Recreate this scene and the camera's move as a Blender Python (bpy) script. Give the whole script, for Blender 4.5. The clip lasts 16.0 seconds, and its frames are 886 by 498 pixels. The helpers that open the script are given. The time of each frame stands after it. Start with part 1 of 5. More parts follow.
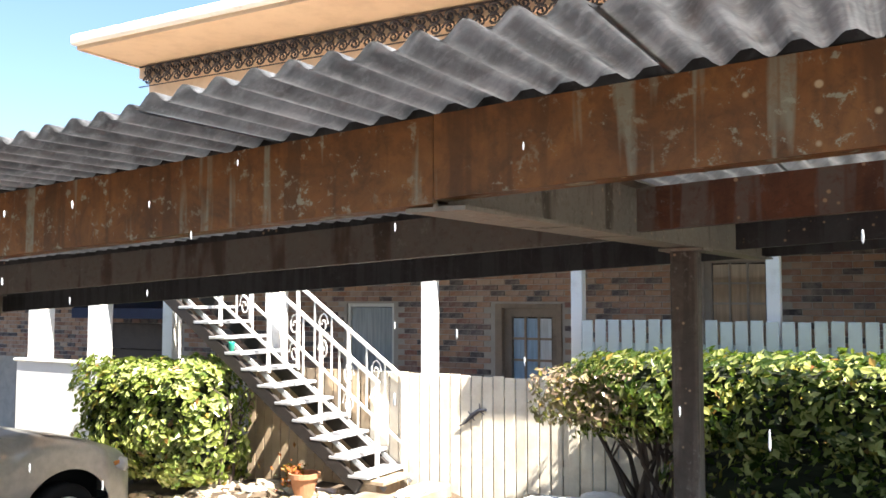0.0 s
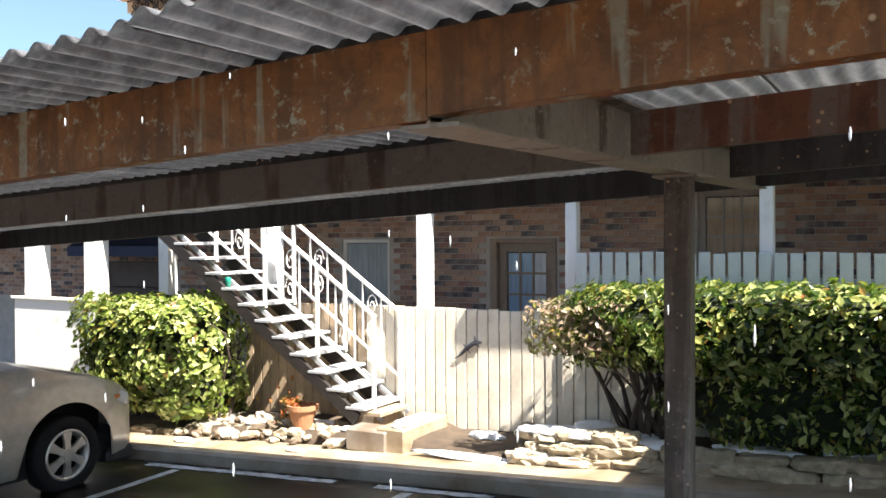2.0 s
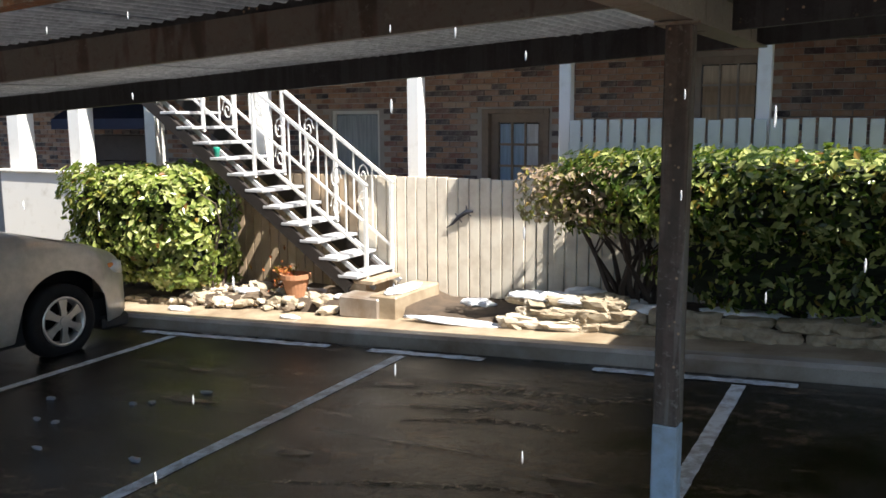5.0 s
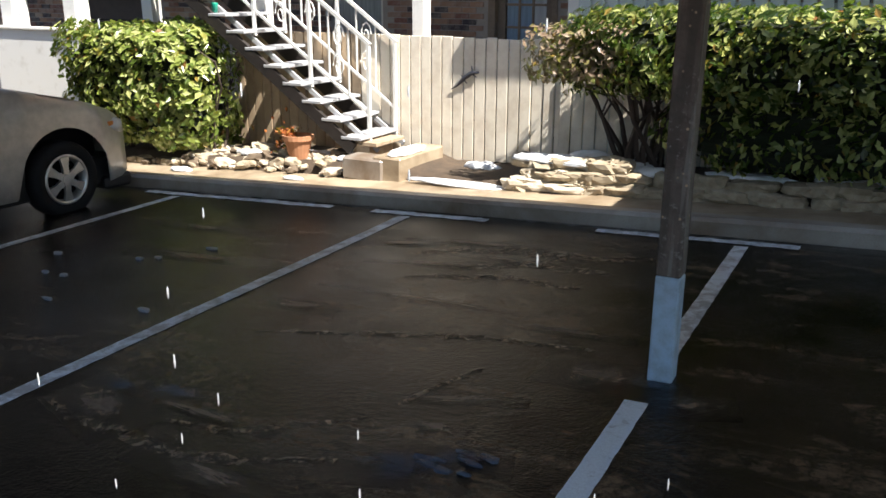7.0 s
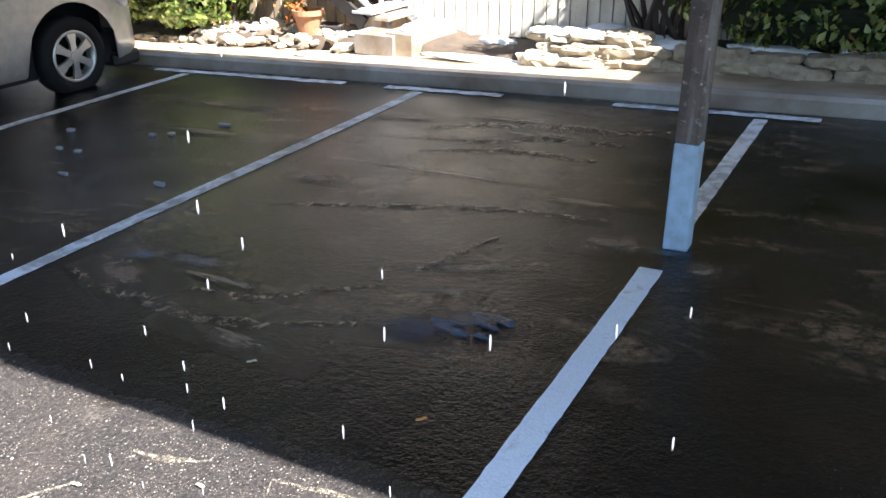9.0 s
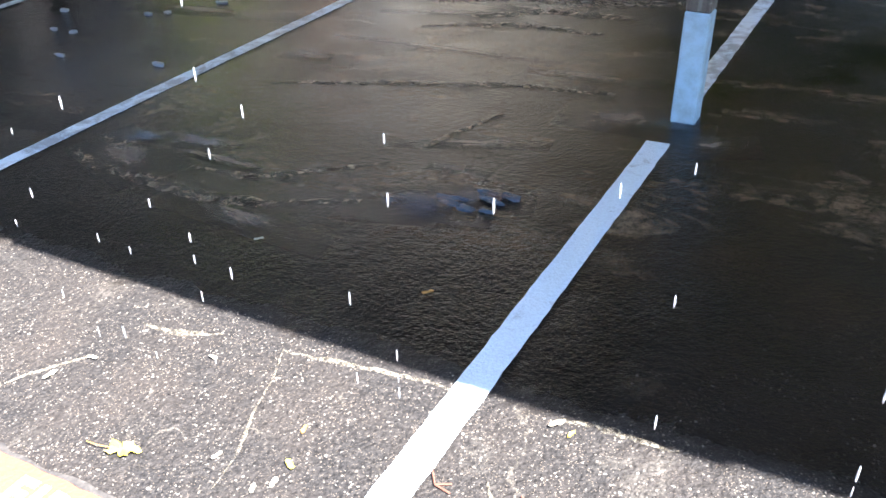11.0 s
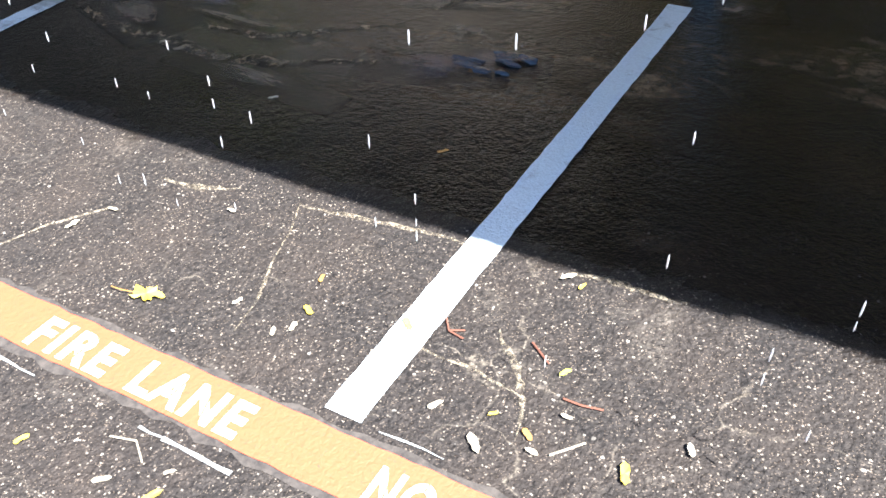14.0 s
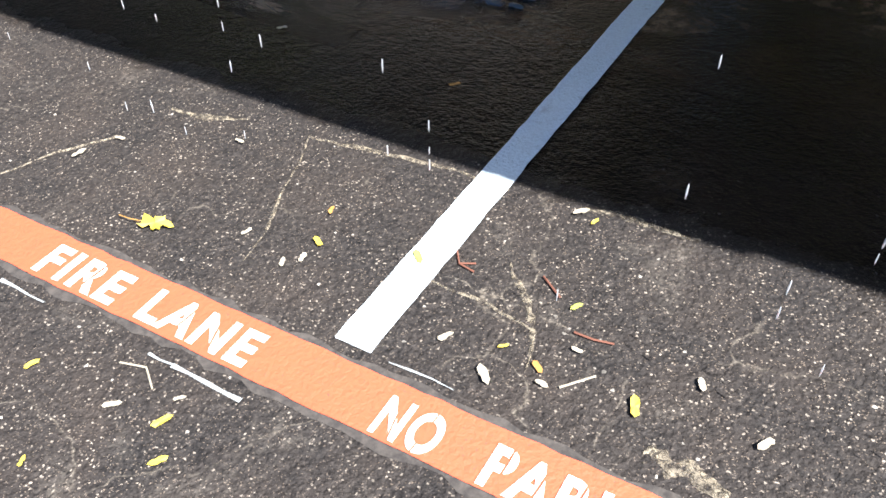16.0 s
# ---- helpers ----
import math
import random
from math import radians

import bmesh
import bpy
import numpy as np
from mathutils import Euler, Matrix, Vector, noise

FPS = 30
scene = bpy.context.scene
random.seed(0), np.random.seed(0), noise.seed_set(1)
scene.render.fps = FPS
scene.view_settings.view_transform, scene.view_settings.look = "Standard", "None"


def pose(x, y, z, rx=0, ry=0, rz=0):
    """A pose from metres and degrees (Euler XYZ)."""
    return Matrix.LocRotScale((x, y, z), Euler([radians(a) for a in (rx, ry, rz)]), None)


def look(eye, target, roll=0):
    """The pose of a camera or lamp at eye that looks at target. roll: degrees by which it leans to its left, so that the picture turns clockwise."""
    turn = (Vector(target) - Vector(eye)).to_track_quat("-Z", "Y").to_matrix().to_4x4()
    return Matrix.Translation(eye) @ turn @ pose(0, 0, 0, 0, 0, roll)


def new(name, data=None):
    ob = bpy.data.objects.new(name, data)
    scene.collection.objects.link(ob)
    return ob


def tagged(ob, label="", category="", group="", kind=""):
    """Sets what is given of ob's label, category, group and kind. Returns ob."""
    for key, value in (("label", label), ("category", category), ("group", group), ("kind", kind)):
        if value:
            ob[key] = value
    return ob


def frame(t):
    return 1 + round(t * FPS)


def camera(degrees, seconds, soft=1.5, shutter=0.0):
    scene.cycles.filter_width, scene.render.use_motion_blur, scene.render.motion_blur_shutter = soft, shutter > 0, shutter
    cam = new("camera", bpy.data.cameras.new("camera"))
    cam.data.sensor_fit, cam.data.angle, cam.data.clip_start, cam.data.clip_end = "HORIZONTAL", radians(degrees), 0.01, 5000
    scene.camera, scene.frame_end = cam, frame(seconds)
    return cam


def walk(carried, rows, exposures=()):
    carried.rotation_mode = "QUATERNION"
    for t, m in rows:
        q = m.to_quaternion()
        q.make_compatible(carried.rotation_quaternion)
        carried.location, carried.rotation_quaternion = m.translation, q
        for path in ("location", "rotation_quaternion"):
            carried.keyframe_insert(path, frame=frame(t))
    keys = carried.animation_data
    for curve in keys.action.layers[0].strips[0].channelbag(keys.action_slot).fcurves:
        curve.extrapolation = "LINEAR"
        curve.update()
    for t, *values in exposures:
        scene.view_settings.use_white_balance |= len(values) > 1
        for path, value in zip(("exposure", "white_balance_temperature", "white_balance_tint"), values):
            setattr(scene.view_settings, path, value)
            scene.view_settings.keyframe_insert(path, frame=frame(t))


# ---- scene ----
cam = camera(55.0, 16.0, soft=1.6)
PATH = [
    (0.0, 0.0, -0.0, 2.094, 29.1, 3.41, 0.02), (0.5, 0.0, -0.002, 2.087, 28.89, 2.71, -0.15),
    (1.0, 0.003, -0.003, 2.076, 28.71, 1.57, -0.15), (1.5, -0.005, 0.016, 2.063, 28.71, 0.47, -0.24),
    (2.0, 0.009, -0.011, 2.045, 28.78, -0.7, -0.35), (2.5, 0.001, 0.011, 2.028, 28.77, -2.07, -0.7),
    (3.0, 0.001, 0.014, 2.008, 28.77, -3.2, -0.28), (3.5, -0.007, 0.018, 1.983, 28.53, -4.31, 0.0),
    (6.0, -0.044, 0.003, 1.862, 27.93, -12.87, -0.25), (6.5, -0.052, 0.012, 1.829, 28.04, -15.28, 0.33),
    (7.0, -0.051, 0.005, 1.803, 28.24, -17.2, 0.28), (7.5, -0.053, -0.003, 1.775, 28.9, -19.35, -0.23),
    (8.0, -0.064, -0.015, 1.754, 28.87, -21.6, -0.12), (8.5, -0.066, -0.02, 1.741, 29.01, -23.15, -0.07),
    (9.0, -0.058, -0.024, 1.72, 29.09, -24.8, -0.17), (9.5, -0.061, -0.029, 1.707, 28.83, -27.05, -0.14),
    (12.0, -0.036, -0.031, 1.664, 30.25, -35.6, -1.65), (12.5, -0.032, -0.059, 1.652, 29.93, -37.12, -1.24),
    (13.0, -0.026, -0.083, 1.641, 29.97, -38.11, -0.9), (13.5, -0.023, -0.096, 1.639, 30.37, -39.36, -0.96),
    (14.0, -0.032, -0.098, 1.628, 30.64, -40.37, -0.82), (14.5, -0.034, -0.103, 1.615, 30.75, -41.11, -0.81),
    (15.0, -0.036, -0.105, 1.601, 31.13, -42.16, -0.62), (15.5, -0.041, -0.111, 1.592, 30.98, -42.9, -0.36),
    (16.0, -0.045, -0.11, 1.584, 31.14, -44.03, -0.31),
]
EXPOSURES = [(0.0, 2.45, 6300, 10), (2.5, 2.05, 6250, 10), (3.5, 1.85, 6200, 10), (6.0, 1.5, 6150, 10), (7.5, 1.55, 6100, 10), (8.0, 1.9, 5950, 10), (9.0, 2.65, 5650, 10), (9.5, 3.1, 5600, 10),
             (12.0, 3.35, 5550, 10), (12.5, 3.3, 5600, 10), (13.0, 3.05, 5700, 10), (13.5, 2.75, 5700, 10), (14.5, 2.45, 5750, 10), (15.0, 2.22, 5750, 10), (16.0, 1.9, 5750, 10)]
walk(cam, [(t, pose(x, y, z, 90 + pitch, 0, yaw) @ pose(0, 0, 0, 0, 0, roll)) for t, x, y, z, yaw, pitch, roll in PATH], EXPOSURES)

# ---------------------------------------------------------------- light
TO_SUN = Vector((0.65, -0.195, 1.0)).normalized()
world = bpy.data.worlds.new("world")
scene.world = world
world.use_nodes = True
wt = world.node_tree
sky = wt.nodes.new("ShaderNodeTexSky")
sky.sky_type = "NISHITA"
sky.sun_disc = False
sky.ozone_density = 3.5
sky.air_density = 1.2
sky.dust_density = 1.5
sky.sun_elevation = math.asin(TO_SUN.z)
sky.sun_rotation = math.atan2(TO_SUN.x, TO_SUN.y)
wt.links.new(sky.outputs[0], wt.nodes["Background"].inputs[0])
wt.nodes["Background"].inputs[1].default_value = 0.053
sun = new("sun", bpy.data.lights.new("sun", "SUN"))
sun.data.energy = 5.0
sun.data.angle = radians(0.6)
sun.data.color = (1.0, 0.91, 0.79)
sun.matrix_world = look(TO_SUN * 30, (0, 0, 0))

SX, SY = 0.052, 0.0099          # fall of the car park


def gz(x, y):
    return SX * min(max(x, -16.0), 8.0) + SY * min(max(y, -6.0), 8.0)


# ---------------------------------------------------------------- materials
class Mat:
    def __init__(self, name, rough=0.7, metal=0.0):
        self.m = bpy.data.materials.new(name)
        self.m.use_nodes = True
        self.t = self.m.node_tree
        self.b = self.t.nodes["Principled BSDF"]
        self.b.inputs["Roughness"].default_value = rough
        self.b.inputs["Metallic"].default_value = metal
        self.co = self.t.nodes.new("ShaderNodeTexCoord").outputs["Object"]

    def n(self, kind, **sets):
        nd = self.t.nodes.new(kind)
        for k, v in sets.items():
            nd.inputs[k.replace("_", " ")].default_value = v
        return nd

    def link(self, a, b):
        self.t.links.new(a, b)

    def scaled(self, s):
        mp = self.n("ShaderNodeMapping")
        mp.inputs["Scale"].default_value = s
        self.link(self.co, mp.inputs[0])
        return mp.outputs[0]

    def noise(self, scale, detail=4.0, rough=0.6, dist=0.0, vec=None):
        nd = self.n("ShaderNodeTexNoise", Scale=scale, Detail=detail, Roughness=rough, Distortion=dist)
        self.link(vec or self.co, nd.inputs["Vector"])
        return nd.outputs["Fac"]

    def voro(self, scale, feature="F1", vec=None, out="Distance"):
        nd = self.n("ShaderNodeTexVoronoi", Scale=scale)
        nd.feature = feature
        self.link(vec or self.co, nd.inputs["Vector"])
        return nd.outputs[out]

    def ramp(self, fac, *stops):
        nd = self.n("ShaderNodeValToRGB")
        el = nd.color_ramp.elements
        while len(el) < len(stops):
            el.new(0.5)
        for e, (p, c) in zip(el, stops):
            e.position = p
            e.color = (c, c, c, 1) if isinstance(c, (int, float)) else (*c, 1)
        self.link(fac, nd.inputs[0])
        return nd.outputs[0]

    def mix(self, fac, a, b, blend="MIX"):
        nd = self.n("ShaderNodeMix")
        nd.data_type = "RGBA"
        nd.blend_type = blend
        for k, v in ((0, fac), (6, a), (7, b)):
            sock = nd.inputs[k]
            if isinstance(v, (int, float)):
                sock.default_value = v if k == 0 else (v, v, v, 1)
            elif isinstance(v, tuple):
                sock.default_value = (*v, 1)
            else:
                self.link(v, sock)
        return nd.outputs[2]

    def math(self, op, a, b=0.0):
        nd = self.n("ShaderNodeMath")
        nd.operation = op
        for sock, v in zip(nd.inputs, (a, b)):
            if isinstance(v, (int, float)):
                sock.default_value = v
            else:
                self.link(v, sock)
        return nd.outputs[0]

    def color(self, c):
        if isinstance(c, tuple):
            self.b.inputs["Base Color"].default_value = (*c, 1)
        else:
            self.link(c, self.b.inputs["Base Color"])
        return self

    def rough(self, fac):
        self.link(fac, self.b.inputs["Roughness"])
        return self

    def bump(self, h, strength=0.4, dist=0.01):
        nd = self.n("ShaderNodeBump", Strength=strength, Distance=dist)
        self.link(h, nd.inputs["Height"])
        self.link(nd.outputs[0], self.b.inputs["Normal"])
        return self


def painted(name, c, dirt, rough=0.55, scale=6.0, lo=0.45, hi=0.75, rnd=0.0):
    m = Mat(name, rough)
    col = m.mix(m.ramp(m.noise(scale, 6, 0.65), (lo, 0.0), (hi, 1.0)), c, dirt)
    if rnd:
        info = m.t.nodes.new("ShaderNodeObjectInfo").outputs["Random"]
        col = m.mix(1.0, col, m.ramp(info, (0.0, 1.0 - rnd), (1.0, 1.0)), "MULTIPLY")
    m.color(col)
    m.bump(m.noise(scale * 12, 4), 0.15, 0.004)
    return m.m


def asphalt_mat():
    m = Mat("asphalt", 0.6)
    mid = m.noise(3.5, 5, 0.65, 0.3)
    sep = m.n("ShaderNodeSeparateXYZ")
    m.link(m.co, sep.inputs[0])

    def warped(scale, amount):
        wob = m.n("ShaderNodeTexNoise", Scale=scale, Detail=5.0)
        m.link(m.co, wob.inputs["Vector"])
        sc = m.n("ShaderNodeVectorMath")
        sc.operation = "SCALE"
        sc.inputs["Scale"].default_value = amount
        m.link(wob.outputs["Color"], sc.inputs[0])
        add = m.n("ShaderNodeVectorMath")
        add.operation = "ADD"
        m.link(m.co, add.inputs[0])
        m.link(sc.outputs[0], add.inputs[1])
        return add.outputs[0]

    torn = warped(85.0, 0.014)
    tar = m.ramp(m.noise(70, 5, 0.75), (0.36, (0.008, 0.007, 0.007)), (0.55, (0.03, 0.026, 0.024)), (0.72, (0.075, 0.064, 0.056)))
    tar = m.mix(m.ramp(mid, (0.4, 0.0), (0.75, 0.45)), tar, (0.06, 0.046, 0.037))
    clump = m.ramp(m.noise(4.5, 4, 0.6), (0.38, 0.45), (0.6, 1.0))
    c = tar
    for scale, thr, r, tone in ((170.0, 0.62, 0.38, (0.17, 0.135, 0.105)), (95.0, 0.7, 0.34, (0.32, 0.275, 0.225)), (48.0, 0.87, 0.26, (0.5, 0.46, 0.4))):
        pick = m.ramp(m.voro(scale, vec=torn, out="Color"), (thr, 0.0), (thr + 0.03, 1.0))
        spot = m.math("MULTIPLY", m.ramp(m.voro(scale, vec=torn), (r * 0.72, 1.0), (r, 0.0)), pick)
        c = m.mix(m.math("MULTIPLY", spot, clump), c, tone)
    # cracks filled with pale silt
    bent = warped(5.0, 0.24)
    crack = m.ramp(m.voro(1.25, "DISTANCE_TO_EDGE", bent), (0.0008, 1.0), (0.0055, 0.0))
    crack = m.math("MULTIPLY", crack, m.ramp(m.noise(2.6, 5), (0.45, 0.0), (0.58, 0.75)))
    crack = m.math("MULTIPLY", crack, m.ramp(m.noise(60, 4), (0.4, 0.1), (0.6, 1.0)))
    c = m.mix(crack, c, (0.22, 0.19, 0.15))
    dust = m.math("MULTIPLY", m.ramp(m.noise(2.0, 6, 0.7, 1.2), (0.56, 0.0), (0.7, 0.45)), m.ramp(m.noise(55, 5, 0.7), (0.42, 0.0), (0.6, 1.0)))
    c = m.mix(dust, c, (0.17, 0.15, 0.125))
    # silt washed into streaks by the meltwater
    wash = m.noise(1.0, 6, 0.62, 1.4, m.scaled((0.55, 2.2, 1.0)))
    streak = m.ramp(wash, (0.5, 0.0), (0.6, 1.0))
    # fan of silt in the middle of the stall, reflected sheen painted in
    ex = m.math("POWER", m.math("ABSOLUTE", m.math("MULTIPLY", m.math("ADD", sep.outputs[0], 2.2), 0.7)), 2.0)
    ey = m.math("POWER", m.math("ABSOLUTE", m.math("MULTIPLY", m.math("ADD", sep.outputs[1], -4.3), 0.62)), 2.0)
    silt_sheen = m.ramp(m.math("ADD", m.math("ADD", ex, ey), m.math("MULTIPLY", m.noise(2.2, 6, 0.65), 1.6)), (0.9, 0.7), (2.2, 0.0))
    silt_sheen = m.math("MULTIPLY", silt_sheen, m.ramp(m.noise(24, 6, 0.78), (0.38, 0.15), (0.6, 1.0)))
    # eave drips keep the stalls wet; the edge follows the roof's shadow, painting shade
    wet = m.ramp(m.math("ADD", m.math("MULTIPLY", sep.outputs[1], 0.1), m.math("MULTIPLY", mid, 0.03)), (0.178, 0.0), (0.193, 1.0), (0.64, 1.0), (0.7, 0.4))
    # wet tone taken down further to stand in for shade under the roof
    wet_shade = m.mix(1.0, c, (0.1, 0.098, 0.1), "MULTIPLY")
    wet_shade = m.mix(m.math("MULTIPLY", streak, m.ramp(m.math("MULTIPLY", sep.outputs[1], 0.1), (0.22, 0.1), (0.27, 0.8))), wet_shade, m.mix(m.ramp(m.noise(14, 6, 0.75), (0.4, 0.0), (0.6, 1.0)), (0.006, 0.005, 0.004), (0.105, 0.074, 0.046)))
    wet_shade = m.mix(silt_sheen, wet_shade, (0.11, 0.078, 0.048))
    wet_shade = m.mix(1.0, wet_shade, m.ramp(m.noise(1.1, 6, 0.7, 0.8), (0.36, 0.3), (0.62, 1.7)), "MULTIPLY")
    c = m.mix(wet, c, wet_shade)
    m.color(c)
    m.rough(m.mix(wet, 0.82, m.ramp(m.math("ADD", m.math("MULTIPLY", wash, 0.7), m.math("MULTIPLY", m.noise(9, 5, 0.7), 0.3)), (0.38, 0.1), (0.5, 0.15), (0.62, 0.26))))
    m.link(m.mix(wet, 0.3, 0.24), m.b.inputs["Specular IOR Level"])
    h = m.math("ADD", m.math("MULTIPLY", m.voro(120.0, vec=torn), -0.4), m.math("ADD", m.math("MULTIPLY", m.noise(62, 3, 0.55), 1.7), m.math("MULTIPLY", m.noise(24, 3), 2.0)))
    m.bump(h, 0.9, 0.0075)
    for nd in m.t.nodes:
        if nd.type == "BUMP":
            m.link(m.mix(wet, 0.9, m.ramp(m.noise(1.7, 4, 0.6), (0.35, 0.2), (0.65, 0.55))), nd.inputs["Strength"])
    return m.m


def concrete_mat(name, a, b, rough=0.8, scale=2.5):
    m = Mat(name, rough)
    c = m.mix(m.ramp(m.noise(scale, 6, 0.65, 0.4), (0.35, 0.0), (0.7, 1.0)), a, b)
    c = m.mix(m.ramp(m.noise(70, 3), (0.5, 0.0), (0.8, 0.35)), c, tuple(v * 0.5 for v in a))
    m.color(c)
    m.bump(m.noise(45, 5), 0.3, 0.008)
    return m.m


def rust_mat(name, base, paint, seed, streak=0.55, runs=13.0):
    """Rusting steel with the old grey paint left in vertical runs and specks."""
    m = Mat(name, 0.6)
    off = m.n("ShaderNodeMapping")
    off.inputs["Location"].default_value = (seed, seed * 0.7, 0)
    m.link(m.co, off.inputs[0])
    v = off.outputs[0]
    st = m.n("ShaderNodeMapping")
    st.inputs["Scale"].default_value = (runs, runs, 0.9)
    m.link(v, st.inputs[0])
    fine = m.noise(38, 6, 0.72, 0.4, v)
    blot = m.noise(6, 7, 0.7, 0.6, v)
    rust = m.ramp(blot, (0.3, tuple(c * 0.4 for c in base)), (0.46, tuple(c * 0.8 for c in base)), (0.56, base), (0.72, (base[0] * 1.3, base[1] * 1.45, base[2] * 1.5)))
    rust = m.mix(m.ramp(fine, (0.5, 0.0), (0.7, 0.55)), rust, tuple(c * 0.35 for c in base))
    run_n = m.noise(1.0, 3, 0.55, 0.1, st.outputs[0])
    run = m.ramp(run_n, (streak, 0.0), (streak + 0.05, 1.0))
    run = m.math("MULTIPLY", run, m.ramp(fine, (0.3, 0.25), (0.5, 1.0)))
    c = m.mix(m.math("MULTIPLY", run, 0.8), rust, paint)
    stain = m.ramp(run_n, (0.36, 0.6), (0.43, 0.0))
    c = m.mix(stain, c, tuple(q * 0.35 for q in base))
    fleck = m.math("MULTIPLY", m.ramp(m.noise(26, 6, 0.75, 0.1, v), (0.57, 0.0), (0.63, 0.9)), m.ramp(m.noise(2.2, 3, 0.5, 0, v), (0.43, 0.0), (0.55, 1.0)))
    c = m.mix(fleck, c, tuple(min(1, p * 1.2) for p in paint))
    chip = m.math("MULTIPLY", m.ramp(m.voro(27.0, vec=v), (0.14, 1.0), (0.24, 0.0)), m.ramp(m.voro(27.0, vec=v, out="Color"), (0.72, 0.0), (0.75, 1.0)))
    c = m.mix(chip, c, tuple(0.5 * p + q for p, q in zip(paint, (0.36, 0.24, 0.13))))
    m.color(c)
    m.bump(m.math("ADD", fine, blot), 0.3, 0.005)
    return m.m


def sheet_mat():
    m = Mat("galvanised_sheet", 0.42, 0.35)
    info = m.t.nodes.new("ShaderNodeObjectInfo").outputs["Random"]
    c = m.ramp(m.noise(9, 7, 0.7, 0.5), (0.3, (0.15, 0.154, 0.158)), (0.5, (0.265, 0.272, 0.277)), (0.72, (0.43, 0.435, 0.44)))
    c = m.mix(1.0, c, m.ramp(info, (0.0, 0.78), (1.0, 1.0)), "MULTIPLY")
    c = m.mix(m.ramp(m.noise(38, 5, 0.75), (0.5, 0.0), (0.68, 0.5)), c, (0.47, 0.475, 0.48))
    c = m.mix(m.ramp(m.noise(2.2, 5, 0.7, 0.8), (0.62, 0.0), (0.75, 0.4)), c, (0.16, 0.12, 0.09))
    m.color(c)
    m.bump(m.noise(40, 4), 0.12, 0.003)
    return m.m


def brick_mat():
    m = Mat("brick", 0.85)
    info = m.t.nodes.new("ShaderNodeObjectInfo").outputs["Random"]
    isl = m.t.nodes.new("ShaderNodeNewGeometry").outputs["Random Per Island"]
    r = m.math("FRACT", m.math("ADD", m.math("MULTIPLY", info, 7.31), m.math("MULTIPLY", isl, 5.17)))
    c = m.ramp(r, (0.0, (0.34, 0.17, 0.105)), (0.22, (0.45, 0.27, 0.17)), (0.42, (0.24, 0.12, 0.085)), (0.6, (0.48, 0.35, 0.26)), (0.74, (0.26, 0.11, 0.085)), (0.84, (0.1, 0.075, 0.08)), (1.0, (0.055, 0.05, 0.06)))
    c = m.mix(m.ramp(m.noise(9, 5, 0.7), (0.4, 0.0), (0.8, 0.6)), c, (0.52, 0.46, 0.41))
    m.color(c)
    m.bump(m.noise(60, 4), 0.4, 0.006)
    return m.m


def leaf_mat(name, a, b, c3):
    m = Mat(name, 0.26)
    isl = m.t.nodes.new("ShaderNodeNewGeometry").outputs["Random Per Island"]
    m.color(m.ramp(isl, (0.0, a), (0.45, b), (0.84, c3), (0.96, (0.22, 0.2, 0.03)), (1.0, (0.25, 0.1, 0.04))))
    m.b.inputs["Transmission Weight"].default_value = 0.0
    m.b.inputs["Subsurface Weight"].default_value = 0.0
    tr = m.n("ShaderNodeBsdfTranslucent")
    m.link(m.ramp(isl, (0.0, (0.1, 0.2, 0.02)), (1.0, (0.28, 0.36, 0.05))), tr.inputs[0])
    mx = m.n("ShaderNodeMixShader")
    mx.inputs[0].default_value = 0.3
    m.link(m.b.outputs[0], mx.inputs[1])
    m.link(tr.outputs[0], mx.inputs[2])
    m.link(mx.outputs[0], m.t.nodes["Material Output"].inputs[0])
    return m.m


def plain(name, c, rough=0.5, metal=0.0, bump=0.0):
    m = Mat(name, rough, metal)
    m.color(m.mix(m.ramp(m.noise(11, 4), (0.35, 0.0), (0.75, 1.0)), c, tuple(v * 0.78 for v in c)))
    if bump:
        m.bump(m.noise(50, 4), bump, 0.006)
    return m.m


def line_paint_mat(name, worn):
    m = Mat(name, 0.6)
    # white taken towards blue, the skylight of the shaded stalls painted in
    c = m.mix(m.ramp(m.noise(90, 3), (0.4, 0.0), (0.7, 0.35)), (0.66, 0.735, 0.78), (0.4, 0.43, 0.45))
    c = m.mix(m.ramp(m.noise(8, 6, 0.75, 0.4), (worn, 0.0), (worn + 0.15, 0.62)), c, (0.14, 0.12, 0.1))
    m.color(c)
    m.bump(m.math("ADD", m.noise(75, 4), m.math("MULTIPLY", m.voro(130.0), -0.5)), 0.5, 0.008)
    return m.m


def fire_paint_mat():
    m = Mat("fire_lane_paint", 0.6)
    c = m.mix(m.ramp(m.noise(40, 5, 0.7), (0.4, 0.0), (0.75, 0.5)), (0.6, 0.105, 0.045), (0.45, 0.085, 0.04))
    c = m.mix(m.ramp(m.noise(110, 3), (0.64, 0.0), (0.7, 0.6)), c, (0.1, 0.07, 0.06))
    m.color(c)
    m.bump(m.noise(75, 4), 0.5, 0.008)
    return m.m


def glassy(name, c):
    """Glass with a curtain close behind it."""
    m = Mat(name, 0.08)
    m.color(m.mix(m.ramp(m.noise(2.0, 3, 0.5, 0.0, m.scaled((14, 1, 1))), (0.35, 0.0), (0.7, 1.0)), c, tuple(v * 0.7 for v in c)))
    return m.m


def glass_mat():
    m = Mat("window_glass", 0.04)
    m.color((0.16, 0.22, 0.28))
    m.b.inputs["Specular IOR Level"].default_value = 0.9
    return m.m


